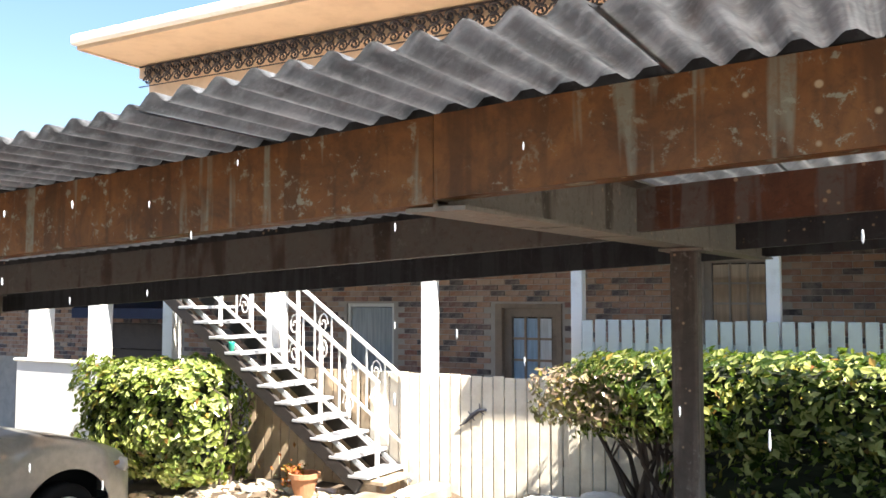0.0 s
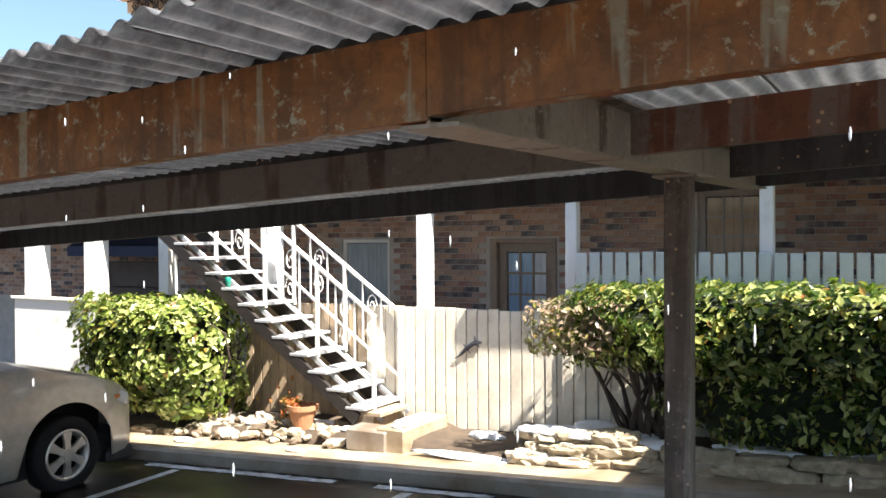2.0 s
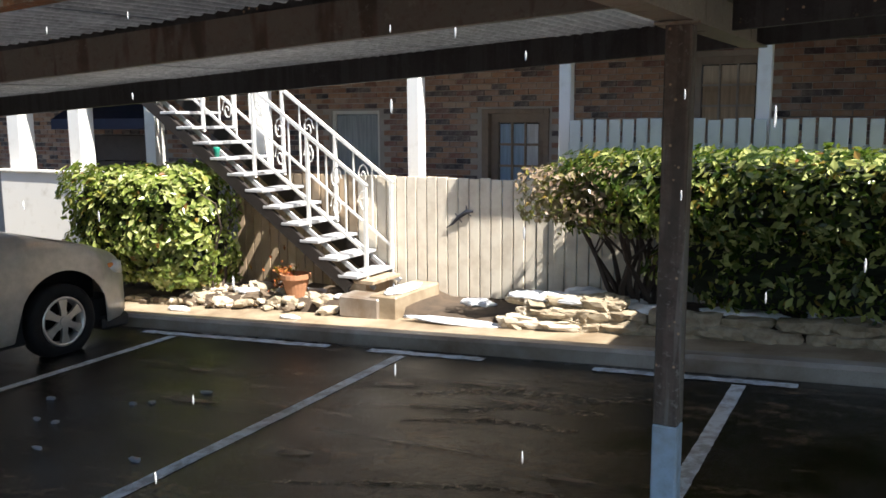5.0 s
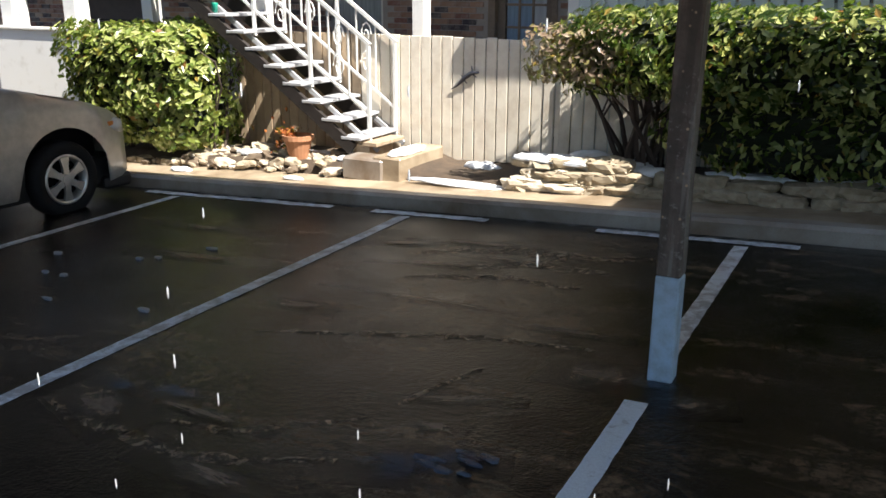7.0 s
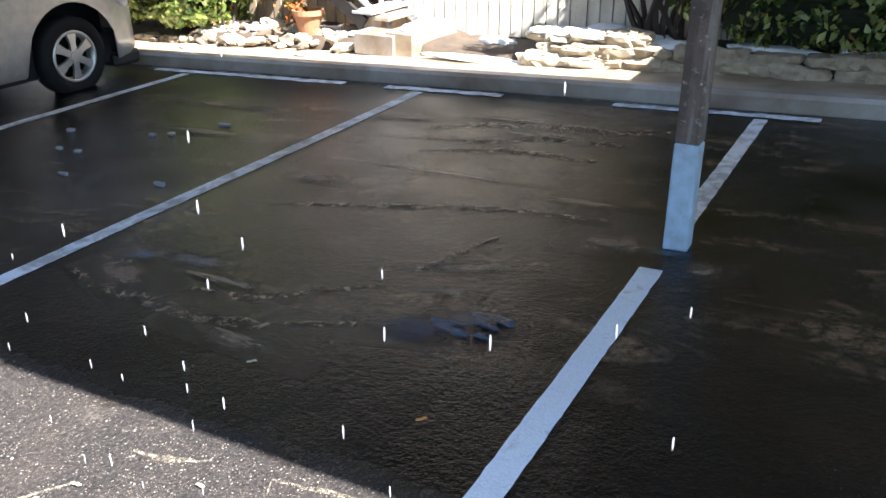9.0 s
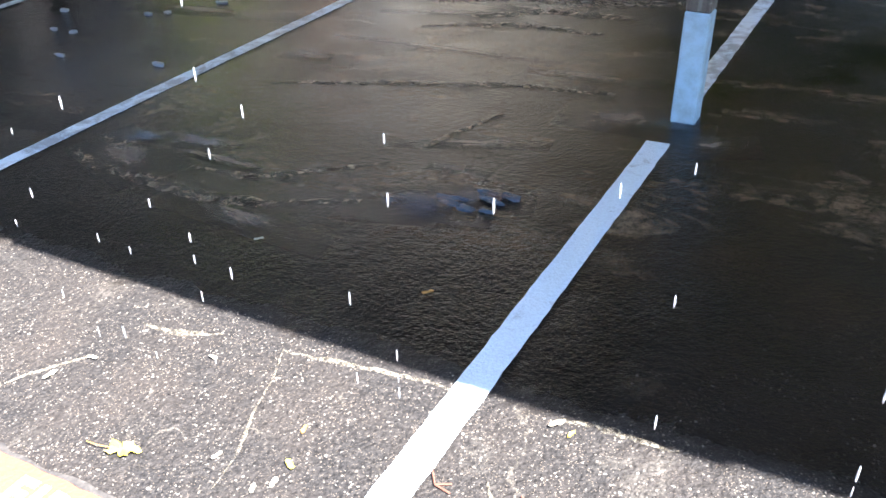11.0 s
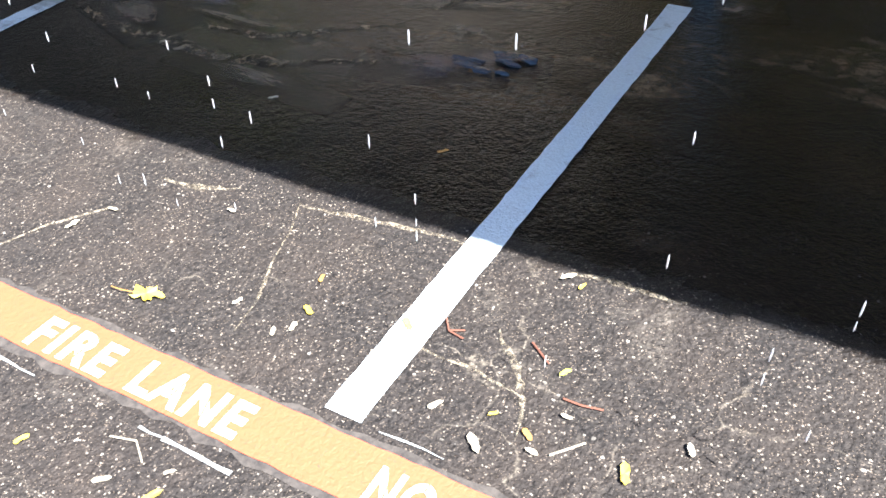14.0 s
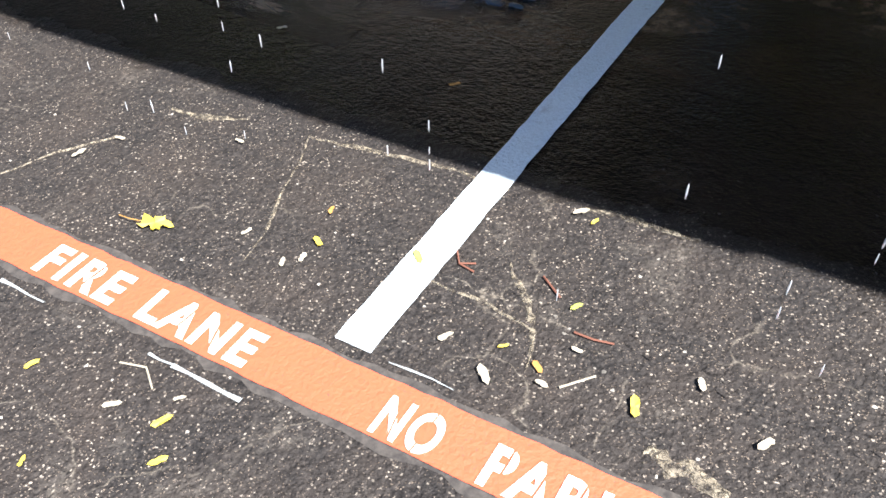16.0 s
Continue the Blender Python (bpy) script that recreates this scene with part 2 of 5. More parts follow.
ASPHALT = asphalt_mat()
KERB = concrete_mat("kerb_concrete", (0.37, 0.345, 0.31), (0.15, 0.1, 0.06), 0.33, 1.3)
SLAB = concrete_mat("path_concrete", (0.42, 0.345, 0.245), (0.15, 0.1, 0.055), 0.4, 1.8)
POST_STEEL = rust_mat("brown_grey_post", (0.12, 0.095, 0.075), (0.19, 0.175, 0.155), 6.1, 0.5)
RUST = rust_mat("rusty_beam", (0.22, 0.088, 0.018), (0.27, 0.265, 0.19), 3.1, 0.57)
# grey-brown and dark beam tones lowered to paint the roof's deep shade
GREY_BROWN = rust_mat("grey_brown_beam", (0.1, 0.068, 0.045), (0.13, 0.125, 0.105), 5.2, 0.40, 5.0)
SHADE_STEEL = rust_mat("shade_dark_beam", (0.032, 0.028, 0.028), (0.045, 0.044, 0.044), 9.2, 0.5)
RUST_DARK = rust_mat("weathered_beam", (0.13, 0.045, 0.018), (0.14, 0.12, 0.1), 11.3, 0.52, 8.0)
GREY_STEEL = rust_mat("grey_painted_steel", (0.2, 0.15, 0.1), (0.33, 0.3, 0.24), 7.7, 0.36, 4.0)
SHEET = sheet_mat()
BRICK = brick_mat()
MORTAR = concrete_mat("mortar", (0.5, 0.46, 0.41), (0.36, 0.33, 0.3), 0.9, 4.0)
# the stairs' white paint greyed to hold the shade on the treads
STAIR_PAINT = painted("greyed_white_stair_paint", (0.42, 0.43, 0.45), (0.3, 0.28, 0.26), 0.5, 6.0, 0.45, 0.8)
WHITE = painted("white_trim_paint", (0.8, 0.79, 0.75), (0.58, 0.55, 0.49), 0.5, 5.0, 0.55, 0.85)
STAIR_DARK = painted("stair_stain_shade", (0.024, 0.018, 0.015), (0.012, 0.01, 0.009), 0.7, 8.0)
FENCE = painted("cream_fence_paint", (0.82, 0.75, 0.62), (0.56, 0.47, 0.36), 0.7, 4.0, 0.45, 0.8, 0.12)
# tan instead of cream paints the stairs' shade onto these boards
SHADED_FENCE = painted("stair_shaded_fence", (0.46, 0.35, 0.23), (0.3, 0.21, 0.13), 0.75, 4.0, 0.45, 0.8, 0.15)
# white pickets tinted grey-blue, their shade put into the paint
SHADED_PICKET = painted("shaded_picket_paint", (0.58, 0.63, 0.62), (0.44, 0.47, 0.46), 0.7, 4.0, 0.5, 0.8, 0.1)
TAN = painted("tan_soffit_paint", (0.62, 0.49, 0.36), (0.52, 0.4, 0.29), 0.7, 3.0)
FRAME_TAN = painted("door_frame_paint", (0.3, 0.23, 0.17), (0.2, 0.15, 0.11), 0.6, 6.0)
LINE = line_paint_mat("skylit_line_paint", 0.57)
WORN_LINE = line_paint_mat("worn_line_paint", 0.44)
FIRE = fire_paint_mat()
GLASS = glass_mat()

IRON = plain("wrought_iron", (0.035, 0.037, 0.05), 0.5, 0.3)
SOIL = concrete_mat("garden_soil", (0.05, 0.037, 0.026), (0.1, 0.07, 0.045), 0.95, 6.0)
ROCK = concrete_mat("limestone", (0.42, 0.36, 0.26), (0.22, 0.17, 0.11), 0.9, 7.0)
SNOW = plain("melting_snow", (0.85, 0.87, 0.9), 0.6, 0.0, 0.5)
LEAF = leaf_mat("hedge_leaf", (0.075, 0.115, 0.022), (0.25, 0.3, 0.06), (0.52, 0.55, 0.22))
# dark tones paint the hedge's shade, the bright third its sunlit leaves
LEAF_SHADED = leaf_mat("shaded_hedge_leaf", (0.008, 0.018, 0.004), (0.048, 0.08, 0.016), (0.5, 0.54, 0.19))
LEAF_DRY = leaf_mat("dry_hedge_leaf", (0.2, 0.13, 0.09), (0.32, 0.23, 0.17), (0.38, 0.3, 0.22))
BARK = plain("bark", (0.07, 0.05, 0.04), 0.9, 0.0, 0.6)
CAR = plain("silver_beige_car_paint", (0.5, 0.48, 0.44), 0.28, 0.4)
RUBBER = plain("rubber", (0.015, 0.015, 0.016), 0.75)
PLASTIC = plain("black_plastic", (0.02, 0.02, 0.022), 0.6)
RUBBER.node_tree.nodes["Principled BSDF"].inputs["Specular IOR Level"].default_value = 0.15
ALLOY = plain("alloy_rim", (0.62, 0.62, 0.6), 0.3, 0.75)
# near-black in place of shade: room behind the openings, wheel housings
DARK = plain("unlit_black", (0.008, 0.008, 0.009), 0.95)
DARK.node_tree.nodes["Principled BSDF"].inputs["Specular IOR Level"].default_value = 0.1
BLUEPAINT = painted("faded_blue_paint", (0.38, 0.5, 0.6), (0.26, 0.31, 0.34), 0.6, 14.0, 0.4, 0.75)
TERRA = plain("terracotta", (0.42, 0.2, 0.1), 0.8, 0.0, 0.3)
BLIND = plain("window_blind", (0.55, 0.6, 0.63), 0.7)
BOARD = painted("weathered_board", (0.4, 0.31, 0.21), (0.24, 0.17, 0.11), 0.85, 7.0)
WATER = Mat("water_drop", 0.02)
WATER.color((0.9, 0.93, 0.95))
WATER.b.inputs["Specular IOR Level"].default_value = 1.0
WATER.b.inputs["Transmission Weight"].default_value = 0.6
WATER.b.inputs["IOR"].default_value = 1.33
WATER = WATER.m


# ---------------------------------------------------------------- mesh helpers
def obj(name, bm, mat, parent=None, label="", smooth=False):
    me = bpy.data.meshes.new(name)
    bm.normal_update()
    bm.to_mesh(me)
    bm.free()
    me.materials.append(mat)
    if smooth:
        me.polygons.foreach_set("use_smooth", [True] * len(me.polygons))
    ob = new(name, me)
    if parent:
        ob.parent = parent
    if label:
        tagged(ob, label)
    return ob


def part(name, bm, mat, parent, label="", smooth=False):
    return obj(name, bm, mat, parent, label, smooth)


def thing(name, label, category, group="", kind="", at=None):
    ob = new(name)
    if at is not None:
        ob.matrix_basis = at
    return tagged(ob, label, category, group, kind)


def box(bm, x0, x1, y0, y1, z0, z1, bev=0.0, shear=None):
    """A box; shear(x, y) lifts its corners."""
    r = bmesh.ops.create_cube(bm, size=1.0)
    for v in r["verts"]:
        x = x0 if v.co.x < 0 else x1
        y = y0 if v.co.y < 0 else y1
        z = z0 if v.co.z < 0 else z1
        v.co = (x, y, z + (shear(x, y) if shear else 0.0))
    if bev:
        es = list({e for v in r["verts"] for e in v.link_edges})
        bmesh.ops.bevel(bm, geom=es, offset=bev, segments=1, affect="EDGES")
    return bm


def boxed(*a, **k):
    return box(bmesh.new(), *a, **k)


def tube(bm, pts, radii, sides=6, cap=True):
    """A tube along points."""
    rings = []
    pts = [Vector(p) for p in pts]
    for i, p in enumerate(pts):
        d = (pts[min(i + 1, len(pts) - 1)] - pts[max(i - 1, 0)]).normalized()
        a = d.orthogonal().normalized() if abs(d.z) > 0.9 else d.cross(Vector((0, 0, 1))).normalized()
        b = d.cross(a)
        r = radii[i] if isinstance(radii, (list, tuple)) else radii
        rings.append([bm.verts.new(p + r * (math.cos(q) * a + math.sin(q) * b)) for q in (2 * math.pi * k / sides for k in range(sides))])
    for r0, r1 in zip(rings, rings[1:]):
        for k in range(sides):
            bm.faces.new((r0[k], r0[(k + 1) % sides], r1[(k + 1) % sides], r1[k]))
    if cap and len(rings) > 1:
        bm.faces.new(rings[0][::-1])
        bm.faces.new(rings[-1])
    bmesh.ops.recalc_face_normals(bm, faces=bm.faces[:])
    return bm


def bar(bm, p, q, w, h):
    """A square bar from p to q."""
    p, q = Vector(p), Vector(q)
    d = (q - p).normalized()
    a = (Vector((1, 0, 0)) if abs(d.z) > 0.95 else d.cross(Vector((0, 0, 1)))).normalized()
    b = d.cross(a).normalized()
    vs = [[bm.verts.new(e + a * sx * w / 2 + b * sy * h / 2) for sx, sy in ((-1, -1), (1, -1), (1, 1), (-1, 1))] for e in (p, q)]
    for k in range(4):
        bm.faces.new((vs[0][k], vs[0][(k + 1) % 4], vs[1][(k + 1) % 4], vs[1][k]))
    bm.faces.new(vs[0][::-1])
    bm.faces.new(vs[1])
    bmesh.ops.recalc_face_normals(bm, faces=bm.faces[:])
    return bm


def rock(bm, c, r, seed, squash=0.6, sub=2):
    res = bmesh.ops.create_icosphere(bm, subdivisions=sub, radius=1.0)
    for v in res["verts"]:
        n = noise.noise(v.co * 1.4 + Vector((seed, seed * 1.7, 0))) + 0.45 * noise.noise(v.co * 4.3 + Vector((seed, 0, seed)))
        n = round(n * 3.5) / 3.5 * 0.6 + n * 0.4
        q = Vector([math.copysign(abs(a) ** 0.62, a) for a in v.co]) * (1 + 0.42 * n)
        v.co = Vector(c) + Vector((q.x * r[0], q.y * r[1], q.z * r[2]))
    return bm


# ---------------------------------------------------------------- ground
def build_ground():
    xs = [-400, -120, -40, -16] + [-14 + 0.25 * i for i in range(65)] + [4, 8, 40, 120, 400]
    ys = [-400, -120, -40, -6] + [-2 + 0.25 * i for i in range(34)] + [6.42, 6.44, 8, 12, 40, 120, 400]
    bm = bmesh.new()
    grid = []
    for y in ys:
        row = []
        for x in xs:
            dip = 0.006 * noise.noise(Vector((x * 0.5, y * 0.5, 3.0))) if y < 6.3 else 0.0
            row.append(bm.verts.new((x, y, gz(x, y) + dip - (0.02 if y > 6.43 else 0.0))))
        grid.append(row)
    for r0, r1 in zip(grid, grid[1:]):
        for i in range(len(xs) - 1):
            bm.faces.new((r0[i], r0[i + 1], r1[i + 1], r1[i]))
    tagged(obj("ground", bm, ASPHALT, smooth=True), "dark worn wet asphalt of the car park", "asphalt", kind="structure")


def strip(name, x0, x1, y0, y1, mat, label, cat, ragged=0.0028, lift=0.004, lean=0.0):
    """Paint lying on the asphalt, with slightly uneven edges."""
    bm = bmesh.new()
    along_y = (y1 - y0) > (x1 - x0)
    n = max(2, int(max(x1 - x0, y1 - y0) / 0.05))
    rows = []
    for i in range(n + 1):
        f = i / n
        if along_y:
            y = y0 + f * (y1 - y0)
            s = lean * (y - y0)
            ends = [(x0 + s + random.uniform(-ragged, ragged), y), (x1 + s + random.uniform(-ragged, ragged), y)]
        else:
            x = x0 + f * (x1 - x0)
            s = lean * (x - x0)
            ends = [(x, y1 + s + random.uniform(-ragged, ragged)), (x, y0 + s + random.uniform(-ragged, ragged))]
        rows.append([bm.verts.new((a, b, gz(a, b) + lift + 0.006 * noise.noise(Vector((a * 0.5, b * 0.5, 3.0))))) for a, b in ends])
    for a, b in zip(rows, rows[1:]):
        bm.faces.new((a[0], a[1], b[1], b[0]))
    bmesh.ops.recalc_face_normals(bm, faces=bm.faces[:])
    for f in bm.faces:
        if f.normal.z < 0:
            f.normal_flip()
    return tagged(obj(name, bm, mat), label, cat, kind="structure")


def build_lines():
    g = "worn white painted stall line on wet asphalt"
    strip("stall_line", -0.985, -0.875, 0.92, 3.52, LINE, "white painted stall line crossing from sun into shade", "line", 0.0025)
    strip("stall_line", -0.985, -0.885, 3.96, 6.2, WORN_LINE, g, "line")
    strip("stall_line", -3.84, -3.73, 0.95, 6.2, WORN_LINE, g, "line", lean=0.004)
    strip("stall_line", -6.58, -6.47, 0.95, 6.2, WORN_LINE, g, "line", lean=0.006)
    for x0, x1 in ((-7.0, -4.6), (-4.15, -3.0), (-2.05, -0.55)):
        strip("stall_line", x0, x1, 6.24, 6.34, WORN_LINE, "scuffed white line painted along the kerb", "line", 0.012, 0.006)
    strip("old_sealer", -9.0, 3.5, 0.602, 0.796, SEALER, "dark sealer band under the fire lane stripe", "sealer", 0.012, 0.0025, 0.012)
    strip("fire_lane_stripe", -9.0, 3.5, 0.62, 0.778, FIRE, "orange-red painted fire lane stripe on the asphalt", "stripe", 0.003, 0.0065, 0.012)
    for x0, x1, y0, w in ((-1.28, -1.06, 0.651, 0.012), (-1.36, -1.28, 0.653, 0.006), (-1.92, -1.74, 0.648, 0.006), (-2.3, -2.05, 0.645, 0.007), (-0.82, -0.64, 0.918, 0.004)):
        strip("paint_streak", x0, x1, y0, y0 + w, OVERSPRAY, "thin white paint overspray beside the stripe", "paint mark", 0.004, 0.005)


def lettering(body, x, y, width, height, label, slots=()):
    """A stencilled word; slots are the bridges that the stencil leaves bare, as shares of the width."""
    cu = bpy.data.curves.new("lettering", "FONT")
    cu.body, cu.size, cu.space_character, cu.offset = body, 0.15, 1.16, 0.0052
    ob = new("tmp_text", cu)
    me = bpy.data.meshes.new_from_object(ob.evaluated_get(bpy.context.evaluated_depsgraph_get()))
    bpy.data.objects.remove(ob)
    lo = min(v.co.x for v in me.vertices)
    wide = max(v.co.x for v in me.vertices) - lo
    tall = max(v.co.y for v in me.vertices)
    bm = bmesh.new()
    bm.from_mesh(me)
    for s, lean in slots:
        n = Vector((1.0, -lean, 0.0)).normalized()
        mid = Vector((lo + s * wide, tall / 2, 0))
        for side in (-1, 1):
            bmesh.ops.bisect_plane(bm, geom=bm.verts[:] + bm.edges[:] + bm.faces[:], plane_co=mid + n * side * 0.0034, plane_no=n)
        gone = [f for f in bm.faces if abs((f.calc_center_median() - mid).dot(n)) < 0.0034]
        bmesh.ops.delete(bm, geom=gone, context="FACES")
    for v in bm.verts:
        px = x + (v.co.x - lo) * width / wide
        py = y + v.co.y * height / tall + 0.012 * (px + 1.9)
        v.co = (px, py, gz(px, py) + 0.0105 + 0.006 * noise.noise(Vector((px * 0.5, py * 0.5, 3.0))))
    tagged(obj("lettering", bm, LETTER), label, "lettering", kind="structure")
    bpy.data.meshes.remove(me)


SEALER = concrete_mat("old_sealer", (0.03, 0.026, 0.024), (0.085, 0.073, 0.063), 0.85, 40.0)
OVERSPRAY = line_paint_mat("overspray_paint", 0.3)
LETTER = painted("white_stencil_paint", (0.8, 0.78, 0.74), (0.62, 0.5, 0.42), 0.6, 60.0, 0.55, 0.8)
build_ground()
build_lines()

# ---------------------------------------------------------------- carport
RX = 0.052


def rz(x, y):
    """Lift of the carport frame above its level at the joint."""
    return RX * (x + 0.93) + 0.018 * (y - 1.58)


def i_profile(bm, x, y0, y1, z0, z1, w, t):
    """An I-section beam along y in one closed mesh."""
    h, k = w / 2, t / 2
    outline = [(-h, z0), (h, z0), (h, z0 + t), (k, z0 + t), (k, z1 - t), (h, z1 - t), (h, z1), (-h, z1), (-h, z1 - t), (-k, z1 - t), (-k, z0 + t), (-h, z0 + t)]
    ends = [[bm.verts.new((x + a, y, z + rz(x, y))) for a, z in outline] for y in (y0, y1)]
    for k in range(12):
        bm.faces.new((ends[0][k], ends[0][(k + 1) % 12], ends[1][(k + 1) % 12], ends[1][k]))
    bm.faces.new(ends[0][::-1])
    bm.faces.new(ends[1])
    bmesh.ops.recalc_face_normals(bm, faces=bm.faces[:])


def channel(bm, x0, x1, y, zb, depth, flange, thick=0.008, shear=rz):
    """A C-section beam along x whose web faces the drive."""
    t = thick
    outline = [(y, zb), (y + flange, zb), (y + flange, zb + t), (y + t, zb + t), (y + t, zb + depth - t), (y + flange, zb + depth - t), (y + flange, zb + depth), (y, zb + depth)]
    ends = [[bm.verts.new((x, a, z + shear(x, a))) for a, z in outline] for x in (x0, x1)]
    for k in range(8):
        bm.faces.new((ends[0][k], ends[0][(k + 1) % 8], ends[1][(k + 1) % 8], ends[1][k]))
    bm.faces.new(ends[0][::-1])
    bm.faces.new(ends[1])
    bmesh.ops.recalc_face_normals(bm, faces=bm.faces[:])
    return bm


def build_carport():
    cp = thing("carport", "open steel carport with rusty beams and corrugated roof", "carport")
    base = 2.30
    part("front_beam", channel(bmesh.new(), -14, -0.905, 1.58, base, 0.19, 0.07), RUST, cp, "rust-streaked orange-brown steel front beam")
    bm = channel(bmesh.new(), -0.901, 5.2, 1.577, base + 0.008, 0.183, 0.07)
    for v in bm.verts:
        v.co.y += 0.03 * (v.co.x + 0.9)
    part("front_beam", bm, RUST, cp, "rust-streaked orange-brown steel front beam")
    part("purlin", channel(bmesh.new(), -14, -0.985, 3.19, base, 0.17, 0.06), GREY_BROWN, cp, "grey-brown steel purlin with rust spots")
    part("purlin", channel(bmesh.new(), -0.835, 5.2, 2.87, base, 0.148, 0.06), RUST_DARK, cp, "rust-brown steel purlin with flaking grey paint")
    # added purlin, near-black to cover the lit sheets with shade
    part("purlin", channel(bmesh.new(), -0.835, 5.2, 4.7, base, 0.17, 0.06), SHADE_STEEL, cp, "added dark purlin covering the lit roof sheets behind")
    part("rear_beam", channel(bmesh.new(), -14, 5.2, 6.05, base, 0.2, 0.07), SHADE_STEEL, cp, "weathered steel rear beam, toned dark for the roof's shade")
    for x in (-9.1, -0.91, 4.7):
        bm = bmesh.new()
        i_profile(bm, x, 1.60, 6.04, base - 0.016, base + 0.188, 0.15, 0.01)
        part("rafter", bm, GREY_STEEL, cp, "grey painted steel rafter")
        # post: box section with a painted foot
        y0, y1, px0, px1 = 3.77, 3.88, x - 0.042, x + 0.073
        if x != -0.91:
            px0, px1 = x - 0.075, x + 0.075
        g = gz(x, 3.7)
        part("post", boxed(px0, px1, y0, y1, g + 0.53, base - 0.02 + rz(x, 3.6), 0.008), POST_STEEL, cp, "grey-brown weathered steel post")
        part("post_foot", boxed(px0 - 0.001, px1 + 0.001, y0 - 0.001, y1 + 0.001, g - 0.03, g + 0.53, 0.008), BLUEPAINT, cp, "pale blue painted foot of the post")
        part("top_plate", boxed(px0 - 0.04, px1 + 0.04, y0 - 0.04, y1 + 0.04, base - 0.03 + rz(x, 3.6), base - 0.018 + rz(x, 3.6), 0.002), GREY_STEEL, cp)
    # added strips that paint the shade in the gaps over the beams
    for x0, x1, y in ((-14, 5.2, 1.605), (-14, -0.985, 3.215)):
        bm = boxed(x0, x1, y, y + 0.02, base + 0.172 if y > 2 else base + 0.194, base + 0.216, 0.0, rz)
        part("closure_strip", bm, SHADE_STEEL, cp, "added dark strip for the shaded gaps under the roof sheets")
    # corrugated sheets, each lapping the next
    pitch, amp = 0.0865, 0.0135
    x = -0.405 - 0.9515 * 14
    k = 0
    while x < 5.0:
        n_wave = 11
        w = pitch * n_wave
        bm = bmesh.new()
        yf, yb = 1.16 + random.uniform(-0.02, 0.02), (6.15 if x < -0.6 else 6.78)
        ys = [yf, yf + 0.03, 2.2, 3.4, 4.8, yb]
        steps = n_wave * 8 + 2
        tilt = random.uniform(-0.0008, 0.0008)
        rows = []
        for y in ys:
            row = []
            for i in range(steps + 1):
                px = x + i * pitch / 8
                wave = amp * math.cos(2 * math.pi * px / pitch)
                z = base + 0.193 + amp + rz(px, y) + wave + 0.005 * (k % 2) + tilt * (i / steps - 0.5)
                z += 0.004 * noise.noise(Vector((px * 3, y * 2, 0)))
                row.append(bm.verts.new((px, y, z)))
            rows.append(row)
        for r0, r1 in zip(rows, rows[1:]):
            for a in range(steps):
                bm.faces.new((r0[a], r0[a + 1], r1[a + 1], r1[a]))
        bmesh.ops.solidify(bm, geom=bm.faces[:], thickness=0.0025)
        sheet = part("roof_sheet", bm, SHEET, cp, "weathered galvanised corrugated sheet", smooth=True)
        for p in sheet.data.polygons:
            p.use_smooth = abs(p.normal.z) > 0.4
        x += w
        k += 1
    return cp


build_carport()


# ---------------------------------------------------------------- kerb, bed and path
def sloped(name, x0, x1, y0, y1, z0, z1, mat, label, cat, bev=0.02, n=40, kind="structure"):
    bm = bmesh.new()
    rows = []
    for i in range(n + 1):
        x = x0 + (x1 - x0) * i / n
        w = 0.006 * noise.noise(Vector((x, y0, 1)))
        pr = [(y0, z0), (y0 + w, z1 - bev), (y0 + bev + w, z1), (y1 - bev, z1 + w), (y1, z1 - bev), (y1, z0)]
        rows.append([bm.verts.new((x, y, gz(x, y0) + z)) for y, z in pr])
    for a, b in zip(rows, rows[1:]):
        for j in range(5):
            bm.faces.new((a[j], a[j + 1], b[j + 1], b[j]))
    bm.faces.new(rows[0])
    bm.faces.new(rows[-1][::-1])
    bmesh.ops.recalc_face_normals(bm, faces=bm.faces[:])
    return tagged(obj(name, bm, mat), label, cat, kind=kind)


def build_kerb():
    sloped("kerb", -14, 5, 6.445, 6.63, -0.05, 0.13, KERB, "worn concrete kerb edging the car park", "kerb", 0.03)
    sloped("pavement", -14, 5, 6.632, 7.12, -0.05, 0.115, SLAB, "wet concrete path behind the kerb", "path", 0.01)
    bm = bmesh.new()
    xs = [-14 + 0.2 * i for i in range(96)]
    ys = [7.122, 7.2, 7.4, 7.6, 7.8, 8.1, 8.6, 9.2, 10.6]
    rows = []
    for y in ys:
        row = []
        for x in xs:
            up = 0.0 if y < 7.15 else 0.05 + 0.07 * noise.noise(Vector((x * 1.3, y * 1.3, 0)))
            rise = 0.12 if -4.3 < x < -3.1 else 0.2
            row.append(bm.verts.new((x, y, gz(x, 7) + (0.1 if y < 7.15 else rise) + up * 0.6)))
        rows.append(row)
    for a, b in zip(rows, rows[1:]):
        for i in range(len(xs) - 1):
            bm.faces.new((a[i], a[i + 1], b[i + 1], b[i]))
    tagged(obj("planting_bed", bm, SOIL, smooth=True), "dark damp soil of the planting bed", "soil", kind="structure")


build_kerb()
WY = 10.5


